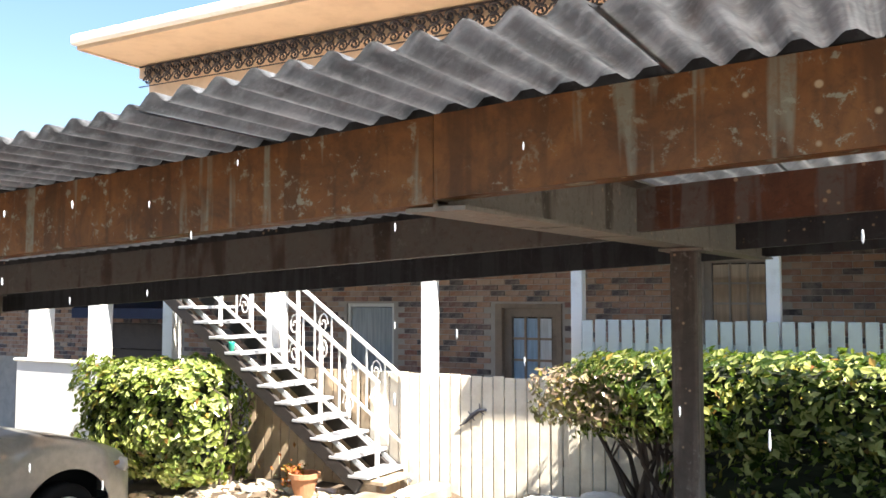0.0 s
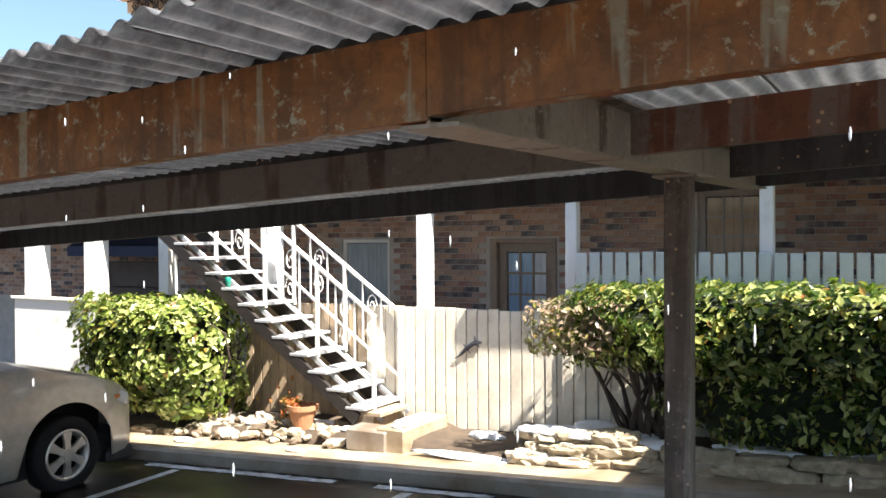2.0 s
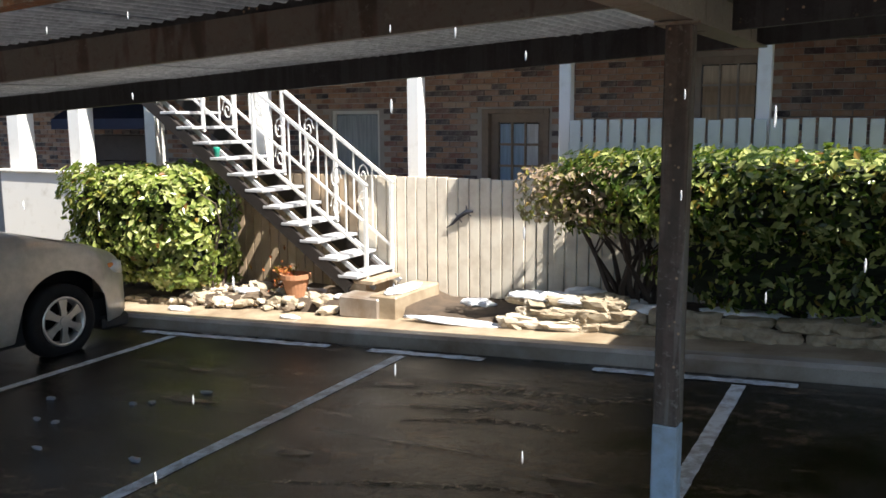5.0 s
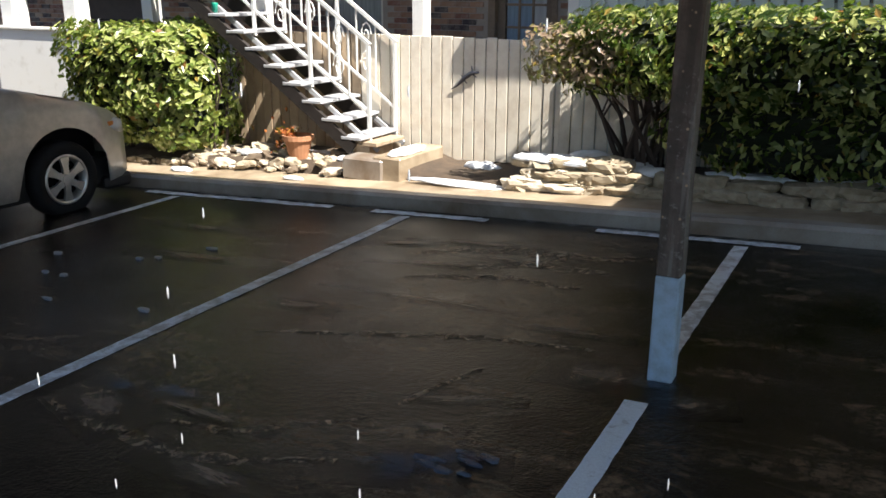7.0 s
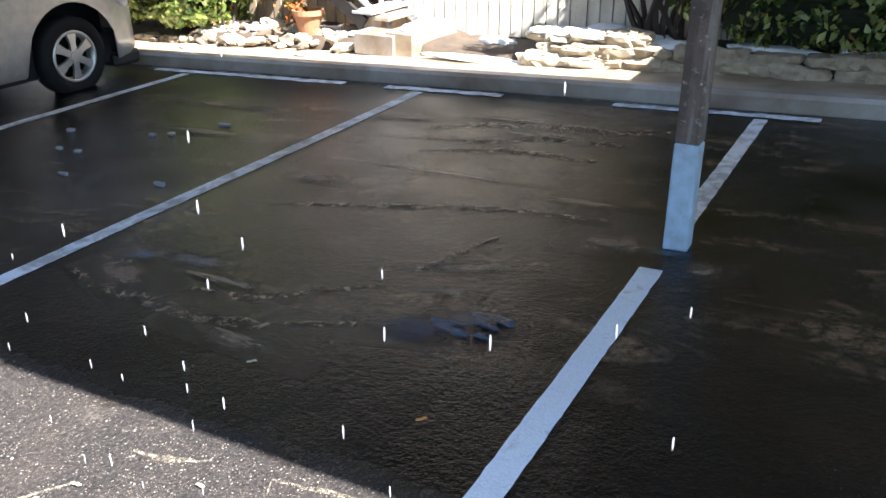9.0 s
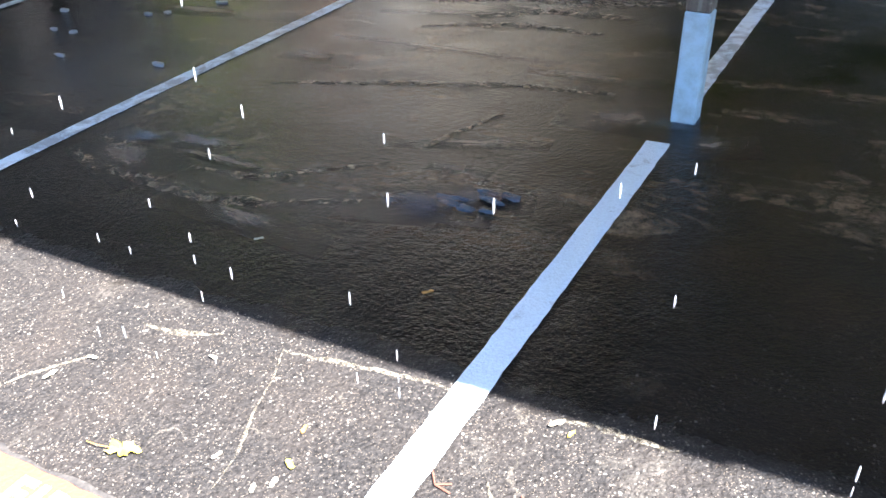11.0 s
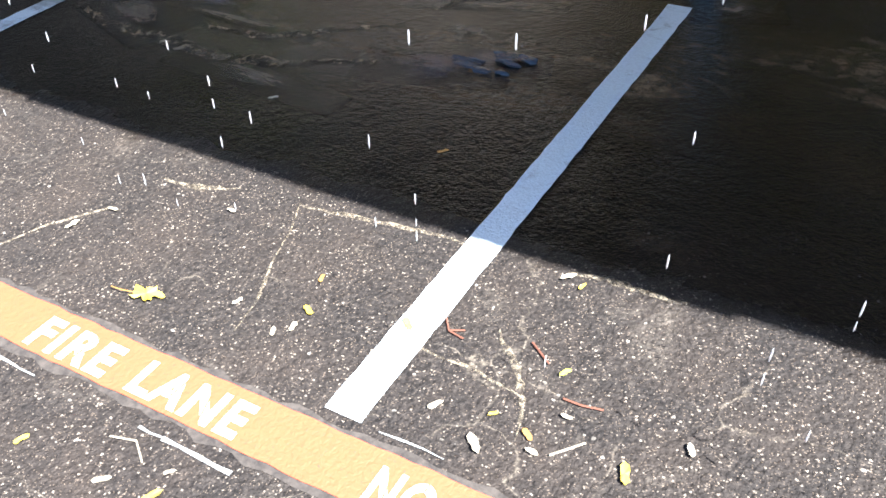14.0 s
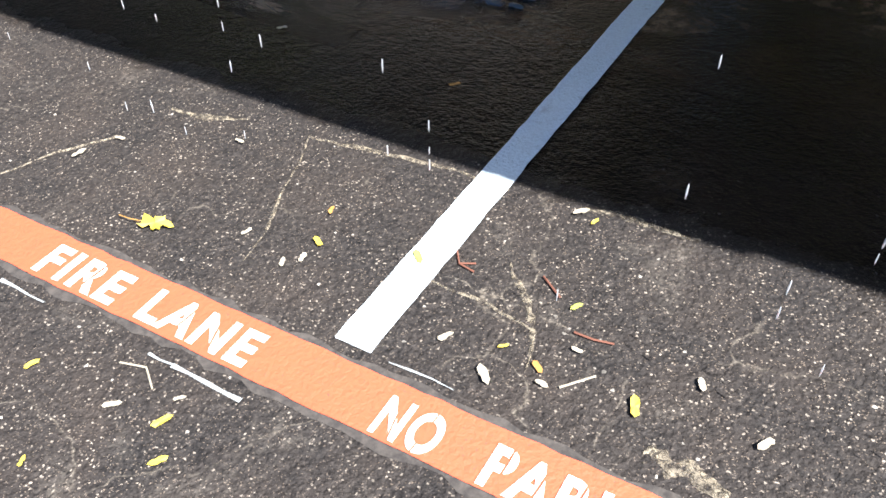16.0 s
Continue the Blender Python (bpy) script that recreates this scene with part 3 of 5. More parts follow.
def wall_with_holes(x0, x1, z0, z1, y0, y1, holes):
    """A wall along x cut by rectangular openings."""
    bm = bmesh.new()
    xs = sorted({x0, x1, *[h[0] for h in holes], *[h[1] for h in holes]})
    zs = sorted({z0, z1, *[h[2] for h in holes], *[h[3] for h in holes]})
    for a, b in zip(xs, xs[1:]):
        for c, d in zip(zs, zs[1:]):
            mx, mz = (a + b) / 2, (c + d) / 2
            if any(h[0] < mx < h[1] and h[2] < mz < h[3] for h in holes):
                continue
            box(bm, a, b, y0, y1, c, d)
    return bm


DOOR = (-5.02, -4.06, 0.0, 2.04)
WIN_R = (-2.25, -1.45, 1.0, 2.62)
WIN_L = (-7.5, -6.66, 0.9, 2.04)
GARAGE = (-12.7, -10.9, 0.0, 1.68)


def build_building():
    holes = [DOOR, WIN_R, WIN_L, GARAGE]
    tagged(obj("wall_north", wall_with_holes(-18.5, 6, -1.2, 2.78, WY, WY + 0.25, holes), MORTAR), "brown and tan brick wall of the apartment block", "wall", kind="structure")
    tagged(obj("wall_upper", boxed(-11.82, 6, WY, WY + 0.25, 2.98, 6.2), TAN), "tan upper wall of the apartment block", "wall", kind="structure")
    # walkway of the upper floor and the roof with its eave
    # slab run on to x -18.5 so that it shades the left wall
    tagged(obj("walkway_slab", boxed(-18.5, -3.06, 8.1, WY, 2.78, 2.98, 0.01), TAN), "tan painted slab of the upper walkway, extended to cast shade", "slab", kind="structure")
    # unseen front edge brought forward to shade the picket fence
    tagged(obj("walkway_slab", boxed(-3.05, 6, 7.66, WY, 2.78, 2.98, 0.01), TAN), "tan painted slab of the upper walkway, extended to cast shade", "slab", kind="structure")
    rf = thing("building_roof", "tan soffit and white gutter of the apartment roof", "roof", kind="structure")
    part("soffit", boxed(-11.87, 6, 9.10, WY + 3, 6.2, 6.24), TAN, rf)
    part("fascia", boxed(-11.9, 6, 9.06, 9.10, 6.17, 6.36), TAN, rf)
    part("gutter", boxed(-11.92, 6, 8.93, 9.06, 6.22, 6.39, 0.03), WHITE, rf, "white metal gutter")
    part("fascia", boxed(-11.91, -11.87, 9.10, WY + 3, 6.17, 6.36), TAN, rf)
    bm = bmesh.new()
    v = [bm.verts.new(p) for p in ((-11.92, 8.98, 6.38), (6, 8.98, 6.38), (6, WY + 3, 7.6), (-11.92, WY + 3, 7.6))]
    bm.faces.new(v)
    bmesh.ops.solidify(bm, geom=bm.faces[:], thickness=0.05)
    part("roof_slope", bm, BOARD, rf)
    part("frieze", boxed(-11.87, 6, 10.32, WY - 0.004, 5.98, 6.195), TAN, rf)
    # wrought-iron scrollwork below the soffit
    lat = thing("iron_scrollwork", "dark wrought-iron scrollwork below the soffit", "ironwork")
    part("top_bar", boxed(-11.82, -2.0, 10.27, 10.29, 6.15, 6.17), IRON, lat)
    part("bottom_bar", boxed(-11.82, -2.0, 10.27, 10.29, 5.8, 5.815), IRON, lat)
    x = -11.77
    while x < -3:
        bm = bmesh.new()
        for sgn, cz in ((1, 6.06), (-1, 5.91)):
            pts = [(x + 0.17 + sgn * 0.12 * (1 - q / 16) * math.cos(q * 0.75), 10.28, cz + 0.09 * (1 - q / 18) * math.sin(q * 0.75)) for q in range(15)]
            tube(bm, pts, 0.02, 4)
        part("scroll", bm, IRON, lat)
        x += 0.23


def pane_grid(parent, x0, x1, z0, z1, y, cols, rows, frame_mat, glass, fw=0.045, mw=0.022, name="pane"):
    """Frame, muntins and single panes that fill an opening."""
    part("window_frame", boxed(x0, x0 + fw, y, y + 0.06, z0, z1, 0.004), frame_mat, parent)
    part("window_frame", boxed(x1 - fw, x1, y, y + 0.06, z0, z1, 0.004), frame_mat, parent)
    part("window_frame", boxed(x0 + fw, x1 - fw, y, y + 0.06, z1 - fw, z1, 0.004), frame_mat, parent)
    part("window_frame", boxed(x0 + fw, x1 - fw, y, y + 0.06, z0, z0 + fw, 0.004), frame_mat, parent)
    a, b, c, d = x0 + fw, x1 - fw, z0 + fw, z1 - fw
    for i in range(1, cols):
        xm = a + (b - a) * i / cols
        part("muntin", boxed(xm - mw / 2, xm + mw / 2, y + 0.008, y + 0.05, c, d), frame_mat, parent)
    for j in range(1, rows):
        zm = c + (d - c) * j / rows
        part("muntin", boxed(a, b, y + 0.011, y + 0.047, zm - mw / 2, zm + mw / 2), frame_mat, parent)
    for i in range(cols):
        for j in range(rows):
            xa, xb = a + (b - a) * i / cols + mw / 2, a + (b - a) * (i + 1) / cols - mw / 2
            za, zb = c + (d - c) * j / rows + mw / 2, c + (d - c) * (j + 1) / rows - mw / 2
            g = glass[i % len(glass)]
            part(name, boxed(xa, xb, y + 0.026, y + 0.032, za, zb), g, parent)


def build_openings():
    d = thing("door_1", "brown framed glazed patio door with blue curtains", "door", kind="structure")
    x0, x1, z0, z1 = DOOR
    part("door_frame", boxed(x0, x0 + 0.1, WY - 0.03, WY + 0.16, z0 - 0.2, z1, 0.005), FRAME_TAN, d)
    part("door_frame", boxed(x1 - 0.07, x1, WY - 0.03, WY + 0.16, z0 - 0.2, z1, 0.005), FRAME_TAN, d)
    part("door_frame", boxed(x0 + 0.1, x1 - 0.07, WY - 0.03, WY + 0.16, z1 - 0.06, z1, 0.005), FRAME_TAN, d)
    part("door_leaf", boxed(x0 + 0.1, x0 + 0.2, WY + 0.06, WY + 0.11, z0 - 0.2, z1 - 0.06), FRAME_TAN, d)
    part("door_leaf", boxed(x1 - 0.16, x1 - 0.07, WY + 0.06, WY + 0.11, z0 - 0.2, z1 - 0.06), FRAME_TAN, d)
    part("door_leaf", boxed(x0 + 0.2, x1 - 0.16, WY + 0.06, WY + 0.11, z1 - 0.17, z1 - 0.06), FRAME_TAN, d)
    part("door_leaf", boxed(x0 + 0.2, x1 - 0.16, WY + 0.06, WY + 0.11, z0 - 0.2, 0.7), FRAME_TAN, d)
    pane_grid(d, x0 + 0.2, x1 - 0.16, 0.7, z1 - 0.17, WY + 0.06, 3, 4, FRAME_TAN, [PANE_BLUE, PANE_BLUE, PANE_PALE], 0.012, 0.03)
    w = thing("window_1", "small-paned window with tan curtains behind it", "window", kind="structure")
    x0, x1, z0, z1 = WIN_R
    pane_grid(w, x0, x1, z0, z1, WY + 0.03, 3, 6, GREY_TRIM, [PANE_TAN], 0.09, 0.025)
    part("window_sill", boxed(x0 - 0.04, x1 + 0.04, WY - 0.05, WY + 0.03, z0 - 0.05, z0, 0.005), GREY_TRIM, w)
    w = thing("window_2", "plain window with a pale closed blind", "window", kind="structure")
    x0, x1, z0, z1 = WIN_L
    pane_grid(w, x0, x1, z0, z1, WY + 0.03, 1, 1, WHITE, [PANE_BLIND], 0.05)
    for k in range(24):
        part("blind_slat", boxed(x0 + 0.06, x1 - 0.06, WY + 0.1, WY + 0.125, z0 + 0.05 + k * 0.045, z0 + 0.088 + k * 0.045), BLIND, w)
    g = thing("garage_door", "dark brown panelled door in the shaded recess", "door", kind="structure")
    x0, x1, z0, z1 = GARAGE
    for k in range(5):
        h = (z1 - z0 + 0.6) / 5
        part("panel", boxed(x0, x1, WY + 0.05, WY + 0.1, z0 - 0.6 + k * h, z0 - 0.6 + k * h + h - 0.012, 0.006), DARK_WOOD, g)
    a = thing("navy_awning", "dark navy canvas awning over the recess", "awning")
    bm = bmesh.new()
    vs = [bm.verts.new(p) for p in ((-12.8, WY - 0.02, 2.35), (-10.6, WY - 0.02, 2.35), (-10.6, WY - 0.7, 1.95), (-12.8, WY - 0.7, 1.95))]
    bm.faces.new(vs)
    bmesh.ops.solidify(bm, geom=bm.faces[:], thickness=0.03)
    part("canvas", bm, NAVY, a)
    part("valance", boxed(-12.8, -10.6, WY - 0.72, WY - 0.70, 1.78, 1.95), NAVY, a)
    tagged(obj("room_back", boxed(-18.5, 6, WY + 1.2, WY + 1.3, -1.2, 2.98), DARK), "near-black sheet standing in for the unlit room", "wall", kind="structure")


PANE_BLUE = glassy("blue_curtain_pane", (0.36, 0.52, 0.7))
PANE_PALE = glassy("pale_curtain_pane", (0.72, 0.76, 0.8))
PANE_TAN = glassy("tan_curtain_pane", (0.5, 0.37, 0.26))
PANE_BLIND = glassy("blind_pane", (0.42, 0.47, 0.5))
GREY_TRIM = painted("grey_trim_paint", (0.36, 0.32, 0.28), (0.26, 0.22, 0.19), 0.6, 6.0)
DARK_WOOD = painted("dark_brown_paint", (0.09, 0.065, 0.055), (0.06, 0.045, 0.04), 0.6, 6.0)
NAVY = plain("navy_canvas", (0.03, 0.045, 0.1), 0.8)
build_building()
build_openings()


def build_posts():
    for x0, x1, y in ((-4.80, -4.65, 8.12), (-3.05, -2.93, 8.12), (-1.19, -1.07, 8.12), (-6.97, -6.80, 8.12), (-8.8, -8.62, 8.12), (-10.28, -10.04, 8.12), (-11.6, -11.34, 8.12)):
        th = thing("porch_post", "white painted square porch post", "post", "white porch posts")
        part("shaft", boxed(x0, x1, y, y + (x1 - x0), gz(x0, 7) + 0.1, 2.78, 0.008), WHITE, th)
        part("base_block", boxed(x0 - 0.02, x1 + 0.02, y - 0.02, y + (x1 - x0) + 0.02, gz(x0, 7) + 0.08, gz(x0, 7) + 0.22, 0.006), WHITE, th)


build_posts()
# fences
def build_fences():
    th = thing("board_fence", "cream painted low board fence around the patio", "fence")
    part("rail", boxed(-7.2, -3.05, 8.06, 8.1, 0.35, 0.43), FENCE, th)
    part("rail", boxed(-7.2, -3.05, 8.06, 8.1, 1.08, 1.16), FENCE, th)
    x = -7.2
    while x < -3.1:
        w = 0.128
        t = 1.295 + random.uniform(-0.008, 0.008)
        part("board", boxed(x, x + w - 0.013, 8.03 + random.uniform(0, 0.01), 8.06, gz(x, 7) + 0.16, t, 0.004), FENCE if x > -5.45 else SHADED_FENCE, th)
        x += w
    x = -3.04
    while x < -1.6:
        part("board", boxed(x, x + 0.115, 7.985 + random.uniform(0, 0.01), 8.015, gz(x, 7) + 0.16, 1.0 + random.uniform(-0.01, 0.01), 0.004), FENCE, th)
        x += 0.128
    part("rail", boxed(-3.05, -1.6, 8.016, 8.028, 0.5, 0.58), FENCE, th)
    th = thing("picket_fence", "tall white picket fence, greyed in colour for the shade", "fence")
    part("rail", boxed(-2.92, 5.0, 8.06, 8.1, 0.6, 0.68), SHADED_PICKET, th)
    part("rail", boxed(-2.92, 5.0, 8.06, 8.1, 1.6, 1.68), SHADED_PICKET, th)
    x = -2.9
    while x < 5.0:
        part("picket", boxed(x, x + 0.107, 8.03, 8.055, gz(x, 7) + 0.16, 1.9 + random.uniform(-0.01, 0.01), 0.006), SHADED_PICKET, th)
        x += 0.132
    th = thing("patio_panel", "white painted solid patio wall panel in sunlight", "panel")
    part("panel", boxed(-11.7, -8.9, 8.02, 8.1, -0.5, 1.19, 0.01), WHITE, th)
    part("cap", boxed(-11.74, -8.86, 7.99, 8.13, 1.19, 1.23, 0.008), WHITE, th)


build_fences()


def build_stairs():
    st = thing("outdoor_staircase", "white painted open outdoor staircase with iron railings", "staircase")
    n, rise, run = 15, 0.172, 0.245
    xb, zb = -4.92, 0.30
    y0, y1 = 7.48, 8.0
    yt = 8.022
    for i in range(n):
        x, z = xb - run * i, zb + rise * i
        part("tread", boxed(x - 0.25, x, 7.27, yt, z - 0.034, z, 0.006), STAIR_PAINT, st)
    bm = bmesh.new()
    bar(bm, (xb - 0.12, 7.3, zb - 0.13), (xb - run * n - 0.12, 7.3, zb + rise * n - 0.13), 0.05, 0.13)
    part("side_board", bm, STAIR_DARK, st, "dark brown board under the tread ends, carrying the stairs' shade")
    # added far board, its dark colour painting the shadows under the treads
    bm = bmesh.new()
    bar(bm, (xb - 0.12, 7.96, zb - 0.15), (xb - run * n - 0.12, 7.96, zb + rise * n - 0.15), 0.05, 0.17)
    part("side_board", bm, STAIR_DARK, st, "dark brown board under the tread ends, carrying the stairs' shade")
    for y in (y0, y1):
        bm = bmesh.new()
        bar(bm, (xb + 0.08, y, zb - 0.16), (xb - run * n, y, zb + rise * n - 0.18), 0.03, 0.048)
        part("stringer", bm, STAIR_PAINT, st)
        bm = bmesh.new()
        bar(bm, (xb + 0.0, y, zb + 0.92), (xb - run * n, y, zb + rise * n + 0.92), 0.034, 0.034)
        part("handrail", bm, WHITE, st)
        bm = bmesh.new()
        bar(bm, (xb + 0.0, y, zb + 0.2), (xb - run * n, y, zb + rise * n + 0.2), 0.025, 0.025)
        part("lower_rail", bm, WHITE, st)
        for i in range(n):
            x, z = xb - run * (i + 0.1), zb + rise * i
            b = bmesh.new()
            if i % 3 == 0:
                bar(b, (x, y, z - 0.06), (x, y, z + 0.94), 0.035, 0.035)
                part("newel", b, WHITE, st)
            else:
                bar(b, (x, y, z + 0.2), (x, y, z + 0.94), 0.016, 0.016)
                part("baluster", b, WHITE, st)
        for i in (1, 4, 7, 10):
            x, z = xb - run * (i + 0.6), zb + rise * (i + 0.6)
            b = bmesh.new()
            for sgn, cz in ((1, 0.72), (-1, 0.42)):
                pts = [(x + sgn * 0.075 * (1 - q / 18) * math.cos(q * 0.7), y, z + cz + 0.14 * (1 - q / 16) * math.sin(q * 0.7)) for q in range(15)]
                tube(b, pts, 0.009, 4)
            part("scroll", b, WHITE, st)


build_stairs()


def build_cup():
    cup = thing("green_cup", "small teal-green cup standing on a stair tread", "cup")
    x, y, z = -6.84, 7.34, 0.30 + 0.172 * 7
    bm = bmesh.new()
    prof = [(0.028, 0.0), (0.038, 0.10), (0.038, 0.11), (0.034, 0.11), (0.030, 0.02)]
    rings = [[bm.verts.new((x + r * math.cos(a), y + r * math.sin(a), z + h)) for r, h in prof] for a in (2 * math.pi * k / 16 for k in range(16))]
    for k in range(16):
        for j in range(4):
            bm.faces.new((rings[k][j], rings[(k + 1) % 16][j], rings[(k + 1) % 16][j + 1], rings[k][j + 1]))
    bm.faces.new([r[0] for r in rings][::-1])
    bmesh.ops.recalc_face_normals(bm, faces=bm.faces[:])
    part("cup", bm, TEAL, cup, smooth=True)


TEAL = plain("teal_plastic", (0.02, 0.3, 0.2), 0.35)
build_cup()


def leafy(name, boxes, count, mat, size, parent, label="", rough=0.12, seed=1):
    """Many small leaves spread through the skin of a rounded clipped block."""
    rng = np.random.default_rng(seed)
    verts, faces = [], []
    total = sum(((b[1] - b[0]) * (b[5] - b[4]) * 2 + (b[1] - b[0]) * (b[3] - b[2])) for b in boxes)
    for bx in boxes:
        x0, x1, y0, y1, z0, z1 = bx
        c = np.array([(x0 + x1) / 2, (y0 + y1) / 2, (z0 + z1) / 2])
        h = np.array([x1 - x0, y1 - y0, z1 - z0]) / 2
        k = int(count * ((x1 - x0) * (z1 - z0) * 2 + (x1 - x0) * (y1 - y0)) / total)
        for _ in range(k):
            d = rng.uniform(-1, 1, 3)
            ax = rng.choice(3, p=[0.14, 0.5, 0.36])
            d[ax] = math.copysign(1.0, d[ax])
            d = d / (np.abs(d) ** 5).sum() ** 0.2
            p = c + d * h
            nn = noise.noise(Vector(p) * 2.3) + 0.6 * noise.noise(Vector(p) * 6.1)
            p = c + d * h * (1 + rough * nn) - d * rng.exponential(0.085)
            out = Vector(d + rng.normal(0, 0.55, 3) + np.array([0, 0, 0.35])).normalized()
            u = out.orthogonal().normalized()
            a = rng.uniform(0, 6.28)
            u = (u * math.cos(a) + out.cross(u) * math.sin(a)).normalized()
            w = out.cross(u)
            s = size * rng.uniform(0.6, 1.25)
            p = Vector(p)
            i = len(verts)
            verts += [p - u * s, p - w * s * 0.5 + out * s * 0.12, p + u * s, p + w * s * 0.5 + out * s * 0.12]
            faces += [(i, i + 1, i + 2), (i, i + 2, i + 3)]
    me = bpy.data.meshes.new(name)
    me.from_pydata([tuple(v) for v in verts], [], faces)
    me.materials.append(mat)
    ob = new(name, me)
    ob.parent = parent
    if label:
        tagged(ob, label)
    return tagged(ob, kind="stuff")


def stems(parent, root, spread, height, count, seed, r=0.03):
    rng = random.Random(seed)
    for i in range(count):
        bm = bmesh.new()
        p = Vector(root) + Vector((rng.uniform(-0.06, 0.06), rng.uniform(-0.05, 0.05), 0))
        d = Vector((rng.uniform(-spread, spread), rng.uniform(-0.35, 0.35), height))
        pts = [p + d * f + Vector((rng.uniform(-0.05, 0.05), rng.uniform(-0.05, 0.05), 0)) * (f > 0) for f in (0, 0.25, 0.5, 0.75, 1)]
        tube(bm, pts, [r, r * 0.8, r * 0.6, r * 0.45, r * 0.25], 5)
        for j in (2, 3):
            q = pts[j]
            tube(bm, [q, q + Vector((rng.uniform(-0.3, 0.3), rng.uniform(-0.2, 0.2), 0.3)), q + Vector((rng.uniform(-0.4, 0.4), rng.uniform(-0.2, 0.2), 0.5))], [r * 0.4, r * 0.3, r * 0.15], 4)
        part("stem", bm, BARK, parent)


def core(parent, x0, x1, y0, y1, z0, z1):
    """Near-black lump added behind a hedge's leaves to paint the shade in its gaps."""
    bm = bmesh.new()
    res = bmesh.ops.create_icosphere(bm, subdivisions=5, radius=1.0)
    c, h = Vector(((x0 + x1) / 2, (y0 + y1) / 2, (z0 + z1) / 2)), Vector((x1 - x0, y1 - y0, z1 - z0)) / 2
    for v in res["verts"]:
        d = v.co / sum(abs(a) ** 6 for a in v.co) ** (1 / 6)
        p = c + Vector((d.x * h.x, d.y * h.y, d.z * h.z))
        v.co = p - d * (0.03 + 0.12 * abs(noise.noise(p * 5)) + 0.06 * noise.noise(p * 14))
    part("inner_growth", bm, GAP_SHADE, parent)


def build_hedges():
    h = thing("clipped_shrub", "rounded clipped green shrub in full sun", "shrub")
    leafy("foliage", [(-9.15, -6.85, 6.95, 7.85, -0.02, 1.38)], 9500, LEAF, 0.056, h, "sunlit glossy green leaves", 0.2, 5)
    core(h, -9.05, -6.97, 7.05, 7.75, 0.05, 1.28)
    for k, x in enumerate((-8.9, -8.4, -7.9, -7.4, -7.0)):
        stems(h, (x, 7.4, gz(x, 7) + 0.1), 0.4, 1.2, 3, 40 + k, 0.025)
    h = thing("long_hedge", "long clipped evergreen hedge with bare lower stems", "hedge")
    leafy("foliage", [(-2.8, 3.6, 6.98, 7.95, 0.85, 1.66)], 17000, LEAF_SHADED, 0.05, h, "dense green leaves, sunlit on top", 0.13, 6)
    leafy("foliage", [(-1.75, 3.6, 7.05, 7.9, 0.3, 0.95)], 5000, LEAF_SHADED, 0.05, h, "lower leaves coloured dark for the hedge's shade", 0.13, 7)
    leafy("dry_foliage", [(-3.08, -2.1, 6.98, 7.8, 0.98, 1.5)], 1700, LEAF_DRY, 0.042, h, "dry pinkish-brown leaves at the hedge end", 0.14, 8)
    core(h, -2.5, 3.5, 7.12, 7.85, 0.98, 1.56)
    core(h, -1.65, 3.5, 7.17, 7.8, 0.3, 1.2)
    for k, x in enumerate((-2.2, -2.05, -1.9, -1.2, -0.5, 0.3, 1.1, 1.9, 2.7)):
        stems(h, (x, 7.6, gz(x, 7) + 0.15), 0.65, 1.1, 5, 60 + k, 0.035)


GAP_SHADE = plain("hedge_gap_shade", (0.014, 0.02, 0.008), 0.95, 0.0, 0.8)
build_hedges()

